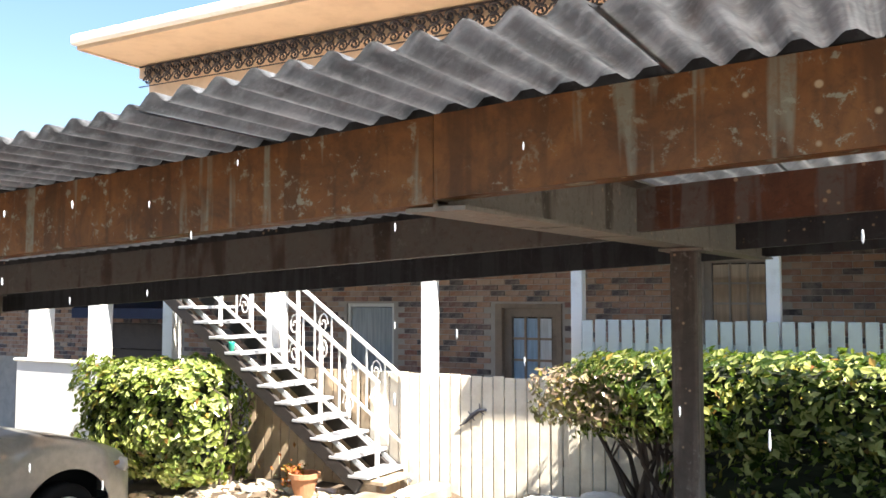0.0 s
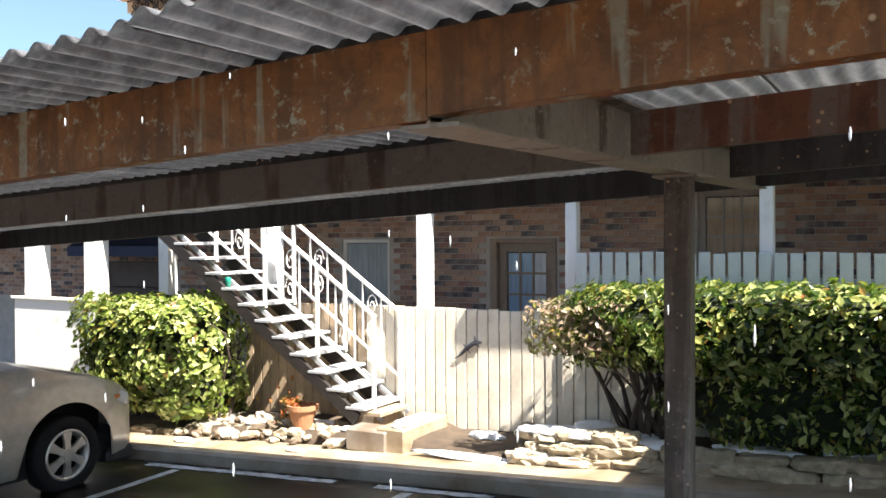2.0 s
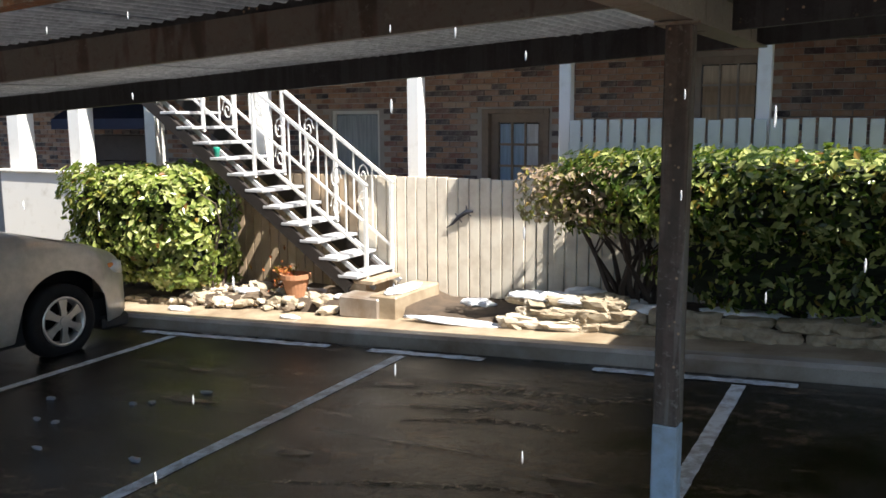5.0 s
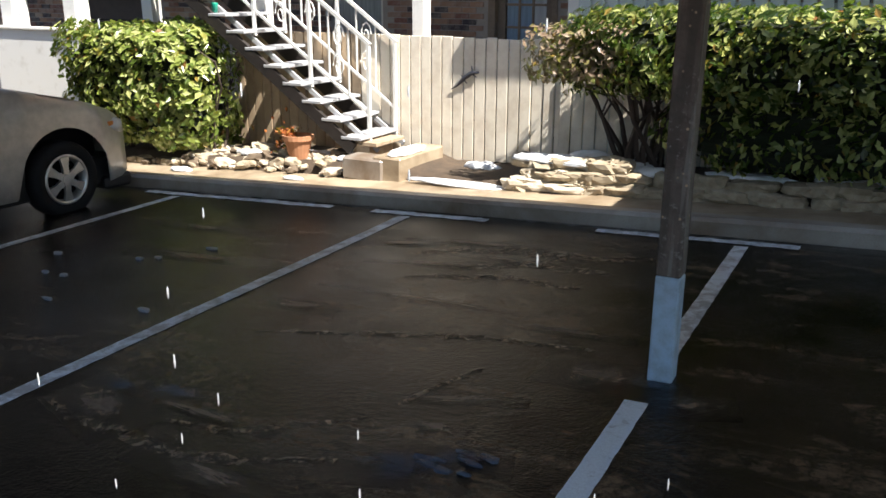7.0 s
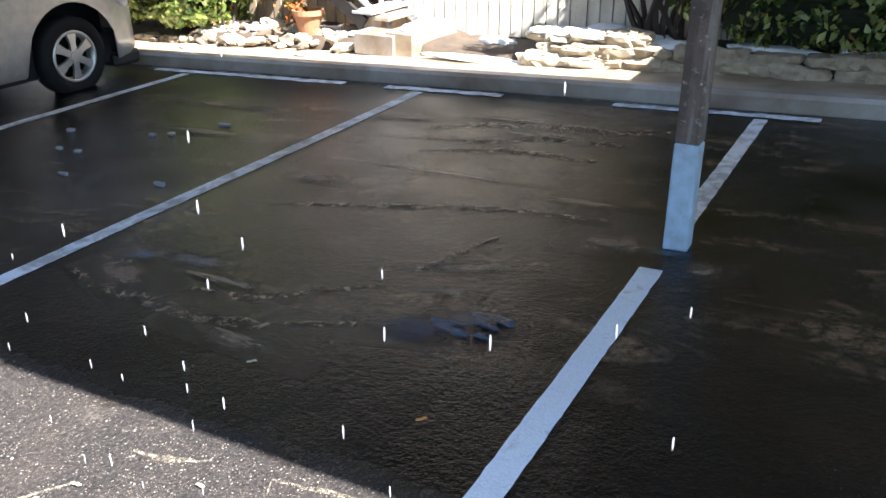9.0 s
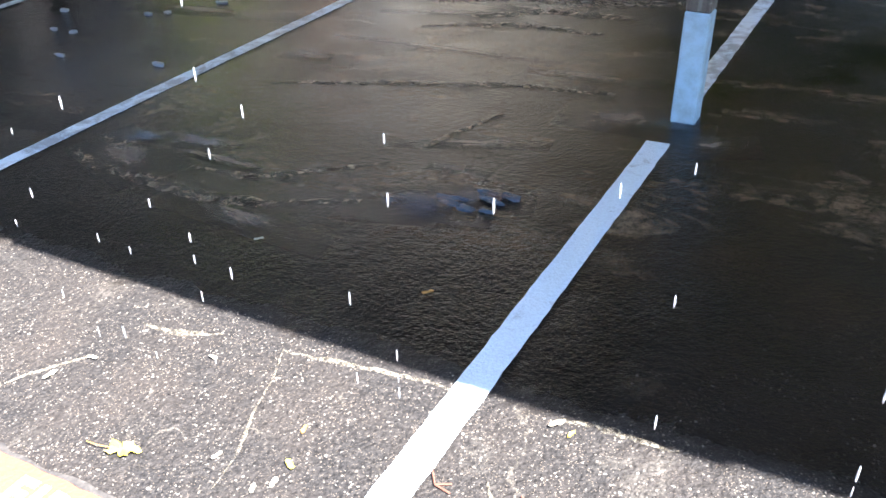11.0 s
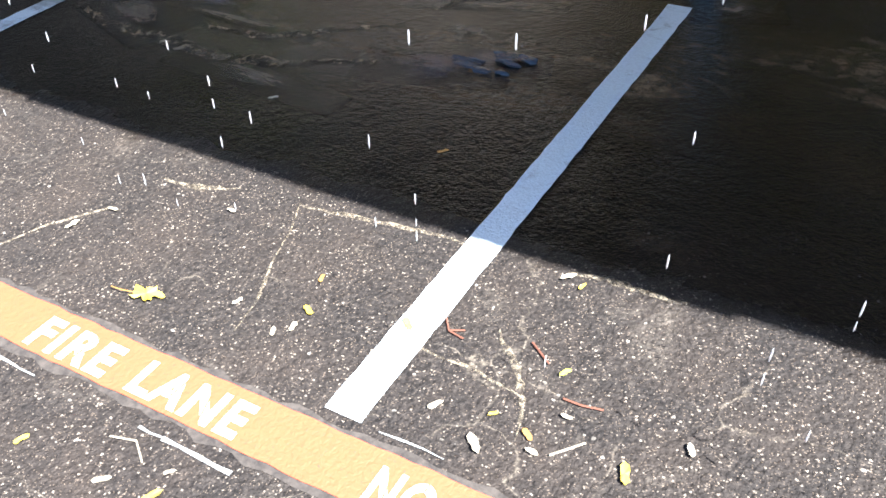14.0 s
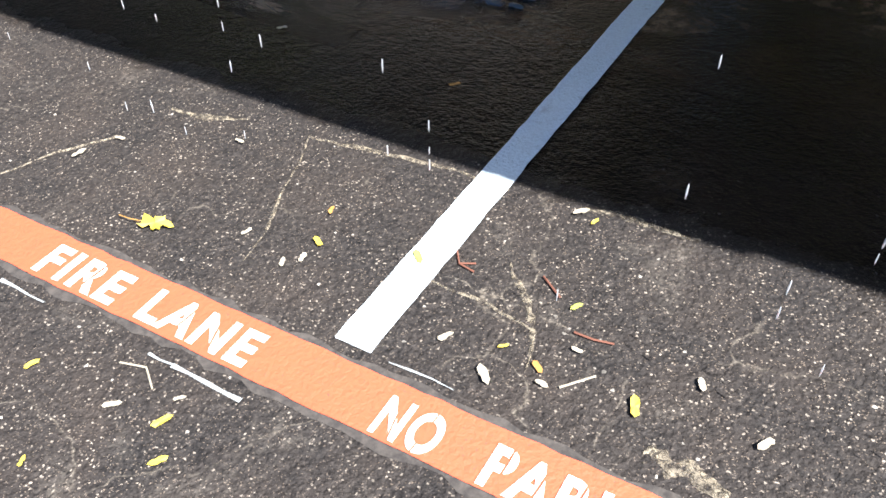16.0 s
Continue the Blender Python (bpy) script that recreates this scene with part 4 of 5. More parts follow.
# ---------------------------------------------------------------- parked car
def build_car():
    g = gz(-7.9, 4.0)
    car = thing("parked_car", "silver-beige sport utility car parked nose to the kerb", "car", at=pose(-7.95, 0, g))
    yw, rw, hub = (5.37, 2.6), 0.5, 0.37
    stations = [(6.29, 0.55, 0.42, 0.74), (6.26, 0.70, 0.36, 0.83), (6.19, 0.80, 0.30, 0.92), (6.07, 0.86, 0.26, 0.99), (5.9, 0.895, 0.25, 1.05)]
    y = 5.84
    while y > 1.5:
        top = 1.05 + (5.9 - y) * 0.25 if y > 4.95 else 1.26 + max(0, 4.95 - y) * 0.02
        stations.append((y, 0.925, 0.27, min(top, 1.29)))
        y -= 0.06 if y > 4.8 or 2.0 < y < 3.2 else 0.3
    stations.append((1.5, 0.86, 0.4, 1.25))
    bm = bmesh.new()
    rings = []
    for y, w, zb, zt in stations:
        for c in yw:
            if abs(y - c) < rw:
                zb = max(zb, hub + math.sqrt(rw * rw - (y - c) ** 2))
        prof = [(1.0 - 0.03 * (zb < 0.4), zb), (1.0, zb + 0.02)]
        for f in (0.25, 0.5, 0.7):
            prof.append((1.0 - 0.012 * f, zb + (zt - zb) * f * 0.9))
        sh = zt - zb
        prof += [(0.975, zt - 0.22 * min(1, sh)), (0.93, zt - 0.12 * min(1, sh)), (0.85, zt - 0.055 * min(1, sh)), (0.7, zt - 0.02), (0.4, zt + 0.0), (0.0, zt + 0.015)]
        prof.sort(key=lambda q: q[1])
        ring = [bm.verts.new((w * a, y, z)) for a, z in prof] + [bm.verts.new((-w * a, y, z)) for a, z in reversed(prof[:-1])]
        rings.append(ring)
    n = len(rings[0])
    for r0, r1 in zip(rings, rings[1:]):
        for k in range(n - 1):
            bm.faces.new((r0[k], r0[k + 1], r1[k + 1], r1[k]))
    bm.faces.new(rings[0])
    bm.faces.new(rings[-1][::-1])
    bmesh.ops.recalc_face_normals(bm, faces=bm.faces[:])
    part("body", bm, CAR, car, "silver-beige metallic body", smooth=True)
    # cabin
    bm = bmesh.new()
    lo = [(-0.84, 4.75), (0.84, 4.75), (0.84, 1.6), (-0.84, 1.6)]
    hi = [(-0.62, 3.85), (0.62, 3.85), (0.62, 1.9), (-0.62, 1.9)]
    a = [bm.verts.new((x, y, 1.24)) for x, y in lo]
    b = [bm.verts.new((x, y, 1.72)) for x, y in hi]
    for k in range(4):
        bm.faces.new((a[k], a[(k + 1) % 4], b[(k + 1) % 4], b[k]))
    bm.faces.new(b)
    bmesh.ops.recalc_face_normals(bm, faces=bm.faces[:])
    part("cabin_glass", bm, GLASS, car, "dark cabin windows")
    part("roof", boxed(-0.64, 0.64, 1.85, 3.9, 1.72, 1.76, 0.015), CAR, car)
    part("under_body", boxed(-0.78, 0.78, 1.7, 6.1, 0.2, 0.5, 0.02), PLASTIC, car, "black underside")
    bm = bmesh.new()
    box(bm, 0.35, 0.86, 5.86, 6.2, 0.16, 0.3, 0.03)
    part("bumper_skirt", bm, PLASTIC, car, "black plastic lower bumper")
    bm = bmesh.new()
    rock(bm, (0.74, 6.06, 0.80), (0.13, 0.12, 0.075), 2.0, 0.6, 2)
    part("headlight", bm, HEADLAMP, car, "clear headlight with amber marker", smooth=True)
    bm = bmesh.new()
    box(bm, 0.845, 0.868, 5.93, 6.02, 0.80, 0.85, 0.006)
    part("side_marker", bm, AMBER, car, "amber side marker lamp")
    for c in yw:
        bm = bmesh.new()
        box(bm, 0.45, 0.72, c - rw, c + rw, 0.3, hub + rw + 0.02)
        part("wheel_housing", bm, DARK, car)
        for sd in (1, -1):
            wheel(car, 0.905 * sd, c, hub, sd)


def wheel(car, x, y, z, sd):
    """Tyre lathed round the axle, with a six-spoke rim."""
    bm = bmesh.new()
    prof = [(0.235, -0.02), (0.25, 0.0), (0.30, 0.012), (0.345, 0.0), (0.368, -0.03), (0.368, -0.18), (0.34, -0.21), (0.24, -0.2)]
    n = 40
    rings = []
    for k in range(n):
        a = 2 * math.pi * k / n
        rings.append([bm.verts.new((x + sd * d, y + r * math.cos(a), z + r * math.sin(a))) for r, d in prof])
    for k in range(n):
        r0, r1 = rings[k], rings[(k + 1) % n]
        for j in range(len(prof) - 1):
            bm.faces.new((r0[j], r0[j + 1], r1[j + 1], r1[j]))
    bmesh.ops.recalc_face_normals(bm, faces=bm.faces[:])
    wh = part("wheel", bm, RUBBER, car, "black tyre on a silver alloy rim", smooth=True)
    bm = bmesh.new()
    n = 36
    rings = []
    for k in range(n):
        a = 2 * math.pi * k / n
        rings.append([bm.verts.new((x + sd * d, y + r * math.cos(a), z + r * math.sin(a))) for r, d in ((0.245, -0.01), (0.235, 0.004), (0.215, -0.005), (0.205, -0.1))])
    for k in range(n):
        for j in range(3):
            bm.faces.new((rings[k][j], rings[k][j + 1], rings[(k + 1) % n][j + 1], rings[(k + 1) % n][j]))
    bmesh.ops.recalc_face_normals(bm, faces=bm.faces[:])
    part("rim", bm, ALLOY, wh, smooth=True)
    for k in range(6):
        a = 2 * math.pi * (k + 0.5) / 6
        bm = bmesh.new()
        u, v = (math.cos(a), math.sin(a)), (-math.sin(a), math.cos(a))
        q = []
        for r, hw, d in ((0.03, 0.035, 0.0), (0.12, 0.03, -0.006), (0.222, 0.052, -0.008)):
            for s2 in (-1, 1):
                for dd in (0.0, -0.03):
                    q.append(bm.verts.new((x + sd * (d + dd), y + r * u[0] + s2 * hw * v[0], z + r * u[1] + s2 * hw * v[1])))
        bmesh.ops.convex_hull(bm, input=q[:8])
        bmesh.ops.convex_hull(bm, input=q[4:])
        bmesh.ops.recalc_face_normals(bm, faces=bm.faces[:])
        part("spoke", bm, ALLOY, wh)
    bm = bmesh.new()
    tube(bm, [(x - sd * 0.02, y, z), (x + sd * 0.008, y, z)], 0.055, 16)
    part("hub_cap", bm, ALLOY, wh)
    bm = bmesh.new()
    tube(bm, [(x - sd * 0.13, y, z), (x - sd * 0.1, y, z)], 0.21, 24)
    part("brake_disc", bm, DARK, wh)


HEADLAMP = plain("headlamp_lens", (0.5, 0.5, 0.48), 0.08)
AMBER = plain("amber_lens", (0.6, 0.22, 0.05), 0.2)
build_car()


# ---------------------------------------------------------------- bed: stones, step, pots, snow
def build_bed():
    rng = random.Random(12)
    wall = thing("stone_edging", "rough limestone edging stones beside the path", "stones")
    for k in range(26):
        x = rng.uniform(-3.05, -2.05)
        lay = k % 3
        s = rng.uniform(0.1, 0.24)
        bm = bmesh.new()
        rock(bm, (0, 0, 0), (s, rng.uniform(0.1, 0.16), rng.uniform(0.045, 0.075)), k * 2.3 + lay, 0.6, 3)
        ob = part("stone", bm, ROCK if k % 4 else ROCK_PALE, wall)
        ob.location = (x, 7.1 + 0.045 * lay + rng.uniform(-0.02, 0.03), gz(x, 7) + 0.15 + lay * 0.095)
        ob.rotation_euler = (rng.uniform(-0.15, 0.15), rng.uniform(-0.12, 0.12), rng.uniform(-0.3, 0.3))
    x = -1.95
    while x < 3.2:
        for lay in (0, 1):
            w = rng.uniform(0.08, 0.2)
            bm = bmesh.new()
            rock(bm, (0, 0, 0), (w, 0.12, rng.uniform(0.045, 0.075)), x * 5 + lay * 3, 0.6, 2)
            ob = part("stone", bm, ROCK, wall)
            ob.location = (x + rng.uniform(-0.06, 0.06), 7.13 + 0.06 * lay, gz(x, 7) + 0.14 + lay * 0.09)
            ob.rotation_euler = (0, rng.uniform(-0.15, 0.15), rng.uniform(-0.3, 0.3))
        x += 0.21
    rub = thing("rubble_edging", "loose pale limestone rubble along the bed", "stones")
    for k in range(190):
        x = rng.uniform(-7.4, -5.15)
        s = rng.uniform(0.02, 0.06) + (0.05 if k % 6 == 0 else 0.0)
        y = rng.uniform(7.06, 7.5)
        bm = bmesh.new()
        rock(bm, (0, 0, 0), (s * 1.3, s, s * 0.55), k * 1.9, 0.6, 2)
        ob = part("stone", bm, (ROCK_PALE, ROCK, ROCK_DARK, ROCK, ROCK_PALE)[k % 5], rub)
        ob.location = (x, y, gz(x, 7) + 0.12 + s * 0.4 + (y - 7.06) * 0.3)
        ob.rotation_euler = (rng.uniform(-0.3, 0.3), rng.uniform(-0.4, 0.4), rng.uniform(0, 3))
    for k in range(45):
        x = rng.uniform(-9.6, -7.3)
        s = rng.uniform(0.03, 0.08)
        bm = bmesh.new()
        rock(bm, (0, 0, 0), (s * 1.3, s, s * 0.6), k * 2.7, 0.6, 2)
        ob = part("stone", bm, ROCK_DARK if k % 2 else ROCK, rub)
        ob.location = (x, rng.uniform(7.05, 7.25), gz(x, 7) + 0.12 + s * 0.35)
    step = thing("concrete_step", "rough concrete step block at the foot of the stairs", "step")
    part("block", boxed(-4.98, -4.5, 7.0, 7.3, gz(-4.8, 7) + 0.1, 0.15, 0.02), KERB, step)
    part("slab", boxed(-4.62, -4.3, 7.02, 7.92, gz(-4.5, 7) + 0.1, 0.18, 0.015), SLAB, step)
    plank = thing("loose_plank", "weathered wooden landing plank at the stair foot", "plank")
    part("board", boxed(-5.3, -4.78, 7.35, 7.62, 0.2, 0.245, 0.006), BOARD, plank)
    part("board", boxed(-5.3, -4.78, 7.63, 7.9, 0.2, 0.243, 0.006), BOARD, plank)
    part("bearer", boxed(-5.2, -4.9, 7.4, 7.86, -0.1, 0.2), BOARD, plank)
    pot = thing("flower_pot", "terracotta pot with rust-red dried plant", "pot")
    x, y, z = -5.75, 7.3, gz(-5.75, 7) + 0.22
    bm = bmesh.new()
    prof = [(0.0, 0.0), (0.1, 0.0), (0.15, 0.22), (0.17, 0.22), (0.17, 0.27), (0.145, 0.27), (0.14, 0.22), (0.0, 0.22)]
    rings = [[bm.verts.new((x + r * math.cos(a), y + r * math.sin(a), z + h)) for r, h in prof[1:-1]] for a in (2 * math.pi * k / 20 for k in range(20))]
    for k in range(20):
        for j in range(5):
            bm.faces.new((rings[k][j], rings[(k + 1) % 20][j], rings[(k + 1) % 20][j + 1], rings[k][j + 1]))
    bm.faces.new([r[0] for r in rings][::-1])
    bm.faces.new([r[-1] for r in rings])
    bmesh.ops.recalc_face_normals(bm, faces=bm.faces[:])
    part("pot", bm, TERRA, pot, smooth=False)
    leafy("dried_plant", [(x - 0.28, x - 0.02, y - 0.1, y + 0.12, z + 0.1, z + 0.34)], 260, LEAF_RUST, 0.035, pot, "rust-red dried leaves", 0.2, 21)
    # melting snow
    for k, (x, y, a, b, h) in enumerate(((-3.75, 7.75, 0.2, 0.1, 0.05), (-3.6, 7.02, 0.55, 0.1, 0.03), (-2.75, 7.2, 0.42, 0.16, 0.05), (-2.35, 7.55, 0.4, 0.22, 0.09), (-2.6, 7.75, 0.25, 0.15, 0.1), (-1.85, 7.3, 0.3, 0.14, 0.05), (-1.1, 7.35, 0.35, 0.12, 0.04), (-0.3, 7.35, 0.3, 0.12, 0.04), (0.5, 7.36, 0.3, 0.12, 0.04), (-5.6, 7.45, 0.3, 0.12, 0.05), (-6.4, 7.35, 0.25, 0.1, 0.05), (-7.05, 6.85, 0.16, 0.07, 0.03), (-5.1, 7.32, 0.14, 0.1, 0.04), (-4.45, 7.4, 0.12, 0.32, 0.03), (-5.45, 6.8, 0.12, 0.05, 0.025))):
        bm = bmesh.new()
        res = bmesh.ops.create_icosphere(bm, subdivisions=4, radius=1.0)
        for v in res["verts"]:
            q = 1 + 0.3 * noise.noise(Vector((v.co.x * 2 + k * 5, v.co.y * 2, 0))) + 0.12 * noise.noise(v.co * 6)
            v.co = Vector((v.co.x * a * q, v.co.y * b * q, max(v.co.z, -0.2) * h * q))
        base = 0.115 if y < 7.1 else (0.36 if (y < 7.3 and -3.0 < x < -2.0) else (0.26 if x > -3.2 else 0.15 if x > -4.3 else 0.24))
        if x == -4.45:
            base = 0.18 - gz(x, 7)
        ob = obj("snow_patch", bm, SNOW, smooth=True)
        ob.location = (x, y, gz(x, 7) + base + 0.01)
        tagged(ob, "patch of white melting snow on the bed", "snow", "snow patches")


ROCK_DARK = concrete_mat("mossy_stone", (0.16, 0.12, 0.08), (0.09, 0.065, 0.045), 0.9, 9.0)
ROCK_PALE = concrete_mat("pale_limestone", (0.58, 0.52, 0.42), (0.38, 0.31, 0.22), 0.9, 9.0)
LEAF_RUST = leaf_mat("rust_leaf", (0.22, 0.05, 0.02), (0.35, 0.09, 0.03), (0.45, 0.16, 0.05))
build_bed()


def build_lizard():
    liz = thing("lizard_ornament", "dark metal lizard ornament hung on the fence", "ornament")
    bm = bmesh.new()
    y = 8.02
    tube(bm, [(-4.27, y, 0.76), (-4.2, y, 0.80), (-4.12, y, 0.88), (-4.03, y, 0.94), (-3.95, y, 0.95)], [0.005, 0.012, 0.024, 0.024, 0.012], 6)
    for p, q in (((-4.12, 0.88), (-4.16, 0.92)), ((-4.12, 0.87), (-4.08, 0.83)), ((-4.02, 0.94), (-4.03, 1.01)), ((-4.02, 0.93), (-3.97, 0.90))):
        tube(bm, [(p[0], y, p[1]), (q[0], y - 0.004, q[1])], [0.009, 0.005], 5)
    part("body", bm, IRON, liz)


build_lizard()


# ---------------------------------------------------------------- litter on the asphalt
def ground_at(x, y):
    return gz(x, y) + 0.006 * noise.noise(Vector((x * 0.5, y * 0.5, 3.0)))


def build_litter():
    rng = random.Random(4)
    tones = {"y": LEAF_YELLOW, "w": LEAF_PALE, "o": LEAF_ORANGE, "g": LEAF_LIME}
    words = {"y": "fallen yellow leaf on the asphalt", "w": "pale bleached fallen leaf on the asphalt", "o": "orange-brown fallen leaf on the asphalt", "g": "small lime-green leaf on the asphalt"}
    spots = ((-1.28, 1.31, "o", 0.016), (-1.23, 1.18, "y", 0.02), (-1.27, 1.07, "w", 0.016), (-1.23, 1.11, "w", 0.018), (-1.44, 1.12, "w", 0.016),
             (-0.95, 1.26, "g", 0.024), (-0.59, 1.61, "y", 0.014), (-0.64, 1.63, "w", 0.022), (-0.5, 1.29, "g", 0.016), (-0.6, 0.99, "w", 0.027), (-0.74, 1.05, "w", 0.02),
             (-0.6, 1.09, "y", 0.012), (-0.5, 1.07, "o", 0.018), (-0.47, 1.03, "w", 0.016), (-0.44, 1.16, "w", 0.014), (-0.26, 1.07, "y", 0.026), (-0.15, 1.2, "w", 0.02),
             (0.02, 1.11, "w", 0.022), (-1.18, 0.52, "y", 0.024), (-1.11, 0.44, "y", 0.02), (-1.59, 0.49, "y", 0.018), (-1.38, 0.29, "y", 0.014), (-1.19, 0.59, "w", 0.014),
             (-1.32, 0.5, "w", 0.02), (-2.12, 1.28, "w", 0.018), (-1.75, 1.45, "w", 0.018), (-2.18, 1.16, "w", 0.024), (-2.1, 2.1, "w", 0.02), (-1.3, 2.05, "o", 0.02))
    for x, y, t, s in spots:
        bm = bmesh.new()
        n = 10
        c = bm.verts.new((0, 0, 0.004))
        ring = []
        for k in range(n):
            a = 2 * math.pi * k / n
            r = s * (0.75 + 0.25 * math.cos(2 * a) + rng.uniform(-0.1, 0.1))
            ring.append(bm.verts.new((r * 1.15 * math.cos(a), r * 0.75 * math.sin(a), 0.002 + rng.uniform(0, 0.25) * s)))
        for k in range(n):
            bm.faces.new((c, ring[k], ring[(k + 1) % n]))
        ob = obj("fallen_leaf", bm, tones[t])
        ob.matrix_basis = pose(x, y, ground_at(x, y) + 0.006, 0, 0, rng.uniform(0, 360))
        tagged(ob, words[t], "leaf", "fallen leaves")
    # the large lobed leaf with its stalk
    leaf = thing("fallen_leaf", "large lobed yellow leaf with a long stalk on the asphalt", "leaf", "fallen leaves", at=pose(-1.70, 1.02, ground_at(-1.7, 1.02) + 0.006, 0, 0, 18))
    bm = bmesh.new()
    c = bm.verts.new((0, 0, 0.008))
    ring = []
    for k in range(28):
        a = 2 * math.pi * k / 28
        r = 0.042 * (0.8 + 0.22 * math.cos(5 * a) + 0.1 * math.cos(2 * a))
        ring.append(bm.verts.new((r * 1.25 * math.cos(a), r * 0.85 * math.sin(a), 0.004 + 0.006 * (k % 3))))
    for k in range(28):
        bm.faces.new((c, ring[k], ring[(k + 1) % 28]))
    part("blade", bm, LEAF_YELLOW, leaf)
    bm = bmesh.new()
    tube(bm, [(-0.04, 0, 0.006), (-0.08, 0.0, 0.008), (-0.12, 0.012, 0.004)], 0.0018, 5)
    part("stalk", bm, LEAF_ORANGE, leaf)
    for pts, mat, w in (([(-0.87, 1.33), (-0.84, 1.29), (-0.79, 1.28)], TWIG, "reddish"), ([(-0.84, 1.29), (-0.80, 1.31)], TWIG, "reddish"), ([(-0.43, 1.04), (-0.37, 1.11)], LEAF_PALE, "bleached"),
                        ([(-0.47, 1.21), (-0.42, 1.21), (-0.37, 1.22)], TWIG, "reddish"), ([(-1.4, 0.6), (-1.33, 0.62), (-1.27, 0.58)], LEAF_PALE, "bleached"), ([(-0.62, 1.35), (-0.55, 1.3)], TWIG, "reddish")):
        bm = bmesh.new()
        tube(bm, [(x, y, ground_at(x, y) + 0.007) for x, y in pts], 0.0028, 5)
        tagged(obj("twig", bm, mat), "thin " + w + " dry twig on the asphalt", "twig", "twigs")
    # broken asphalt chunks in the shallow pothole
    bm = bmesh.new()
    for k in range(26):
        x, y = rng.uniform(-1.6, -1.3), rng.uniform(2.56, 2.84)
        if ((x + 1.45) / 0.17) ** 2 + ((y - 2.7 - 0.3 * (x + 1.45)) / 0.1) ** 2 > 1:
            continue
        rock(bm, (x, y, gz(x, y) + 0.001), (rng.uniform(0.02, 0.05), rng.uniform(0.01, 0.022), 0.008), k * 3.3, 0.9, 2)
    tagged(obj("broken_asphalt", bm, WET_TAR), "broken wet bluish-black asphalt lumps in a shallow pothole", "rubble", kind="stuff")
    for x, y, a, b, r in ((-1.66, 2.58, 0.34, 0.17, 14), (-1.45, 2.74, 0.24, 0.15, 20), (-3.34, 2.69, 0.16, 0.09, 10), (-3.02, 2.74, 0.26, 0.1, 0), (-0.92, 3.72, 0.2, 0.1, 0)):
        bm = bmesh.new()
        bmesh.ops.create_grid(bm, x_segments=6, y_segments=6, size=1.0)
        ob = obj("water_film", bm, PUDDLE)
        ob.matrix_basis = Matrix.Translation((x, y, gz(x, y) + 0.009)) @ Euler((math.atan(SY), -math.atan(SX), radians(r))).to_matrix().to_4x4() @ Matrix.Diagonal((a, b, 1, 1))
        tagged(ob, "film of standing water with the sky's blue in its colour", "puddle", "water films", "structure")
    # silt films left by the meltwater
    for x, y, a, b, r in ((-1.66, 2.94, 0.17, 0.08, 5), (-3.25, 2.48, 0.38, 0.2, -20), (-2.75, 2.62, 0.5, 0.06, -4), (-3.3, 5.45, 0.55, 0.12, 8), (-2.8, 5.62, 0.6, 0.1, 4), (-2.35, 5.3, 0.5, 0.09, -6), (-2.0, 5.6, 0.45, 0.1, 0),
                          (-2.9, 5.05, 0.5, 0.08, 10), (-2.5, 4.38, 0.9, 0.06, -2), (-1.75, 3.2, 0.4, 0.08, 18), (-3.2, 4.0, 0.3, 0.12, 0), (-2.3, 2.2, 0.5, 0.1, -5), (-1.5, 4.2, 0.4, 0.08, 0), (-4.6, 4.6, 0.8, 0.15, 5), (-5.2, 5.3, 0.7, 0.12, 0),
                          (-1.2, 3.72, 0.3, 0.2, 0), (-0.7, 3.55, 0.22, 0.14, 20)):
        bm = bmesh.new()
        bmesh.ops.create_grid(bm, x_segments=6, y_segments=6, size=1.0)
        ob = obj("silt_film", bm, SILT)
        ob.matrix_basis = Matrix.Translation((x, y, gz(x, y) + 0.011)) @ Euler((math.atan(SY), -math.atan(SX), radians(r))).to_matrix().to_4x4() @ Matrix.Diagonal((a, b, 1, 1))
        tagged(ob, "thin tan film of silt drying on wet asphalt", "silt", "silt films", "structure")
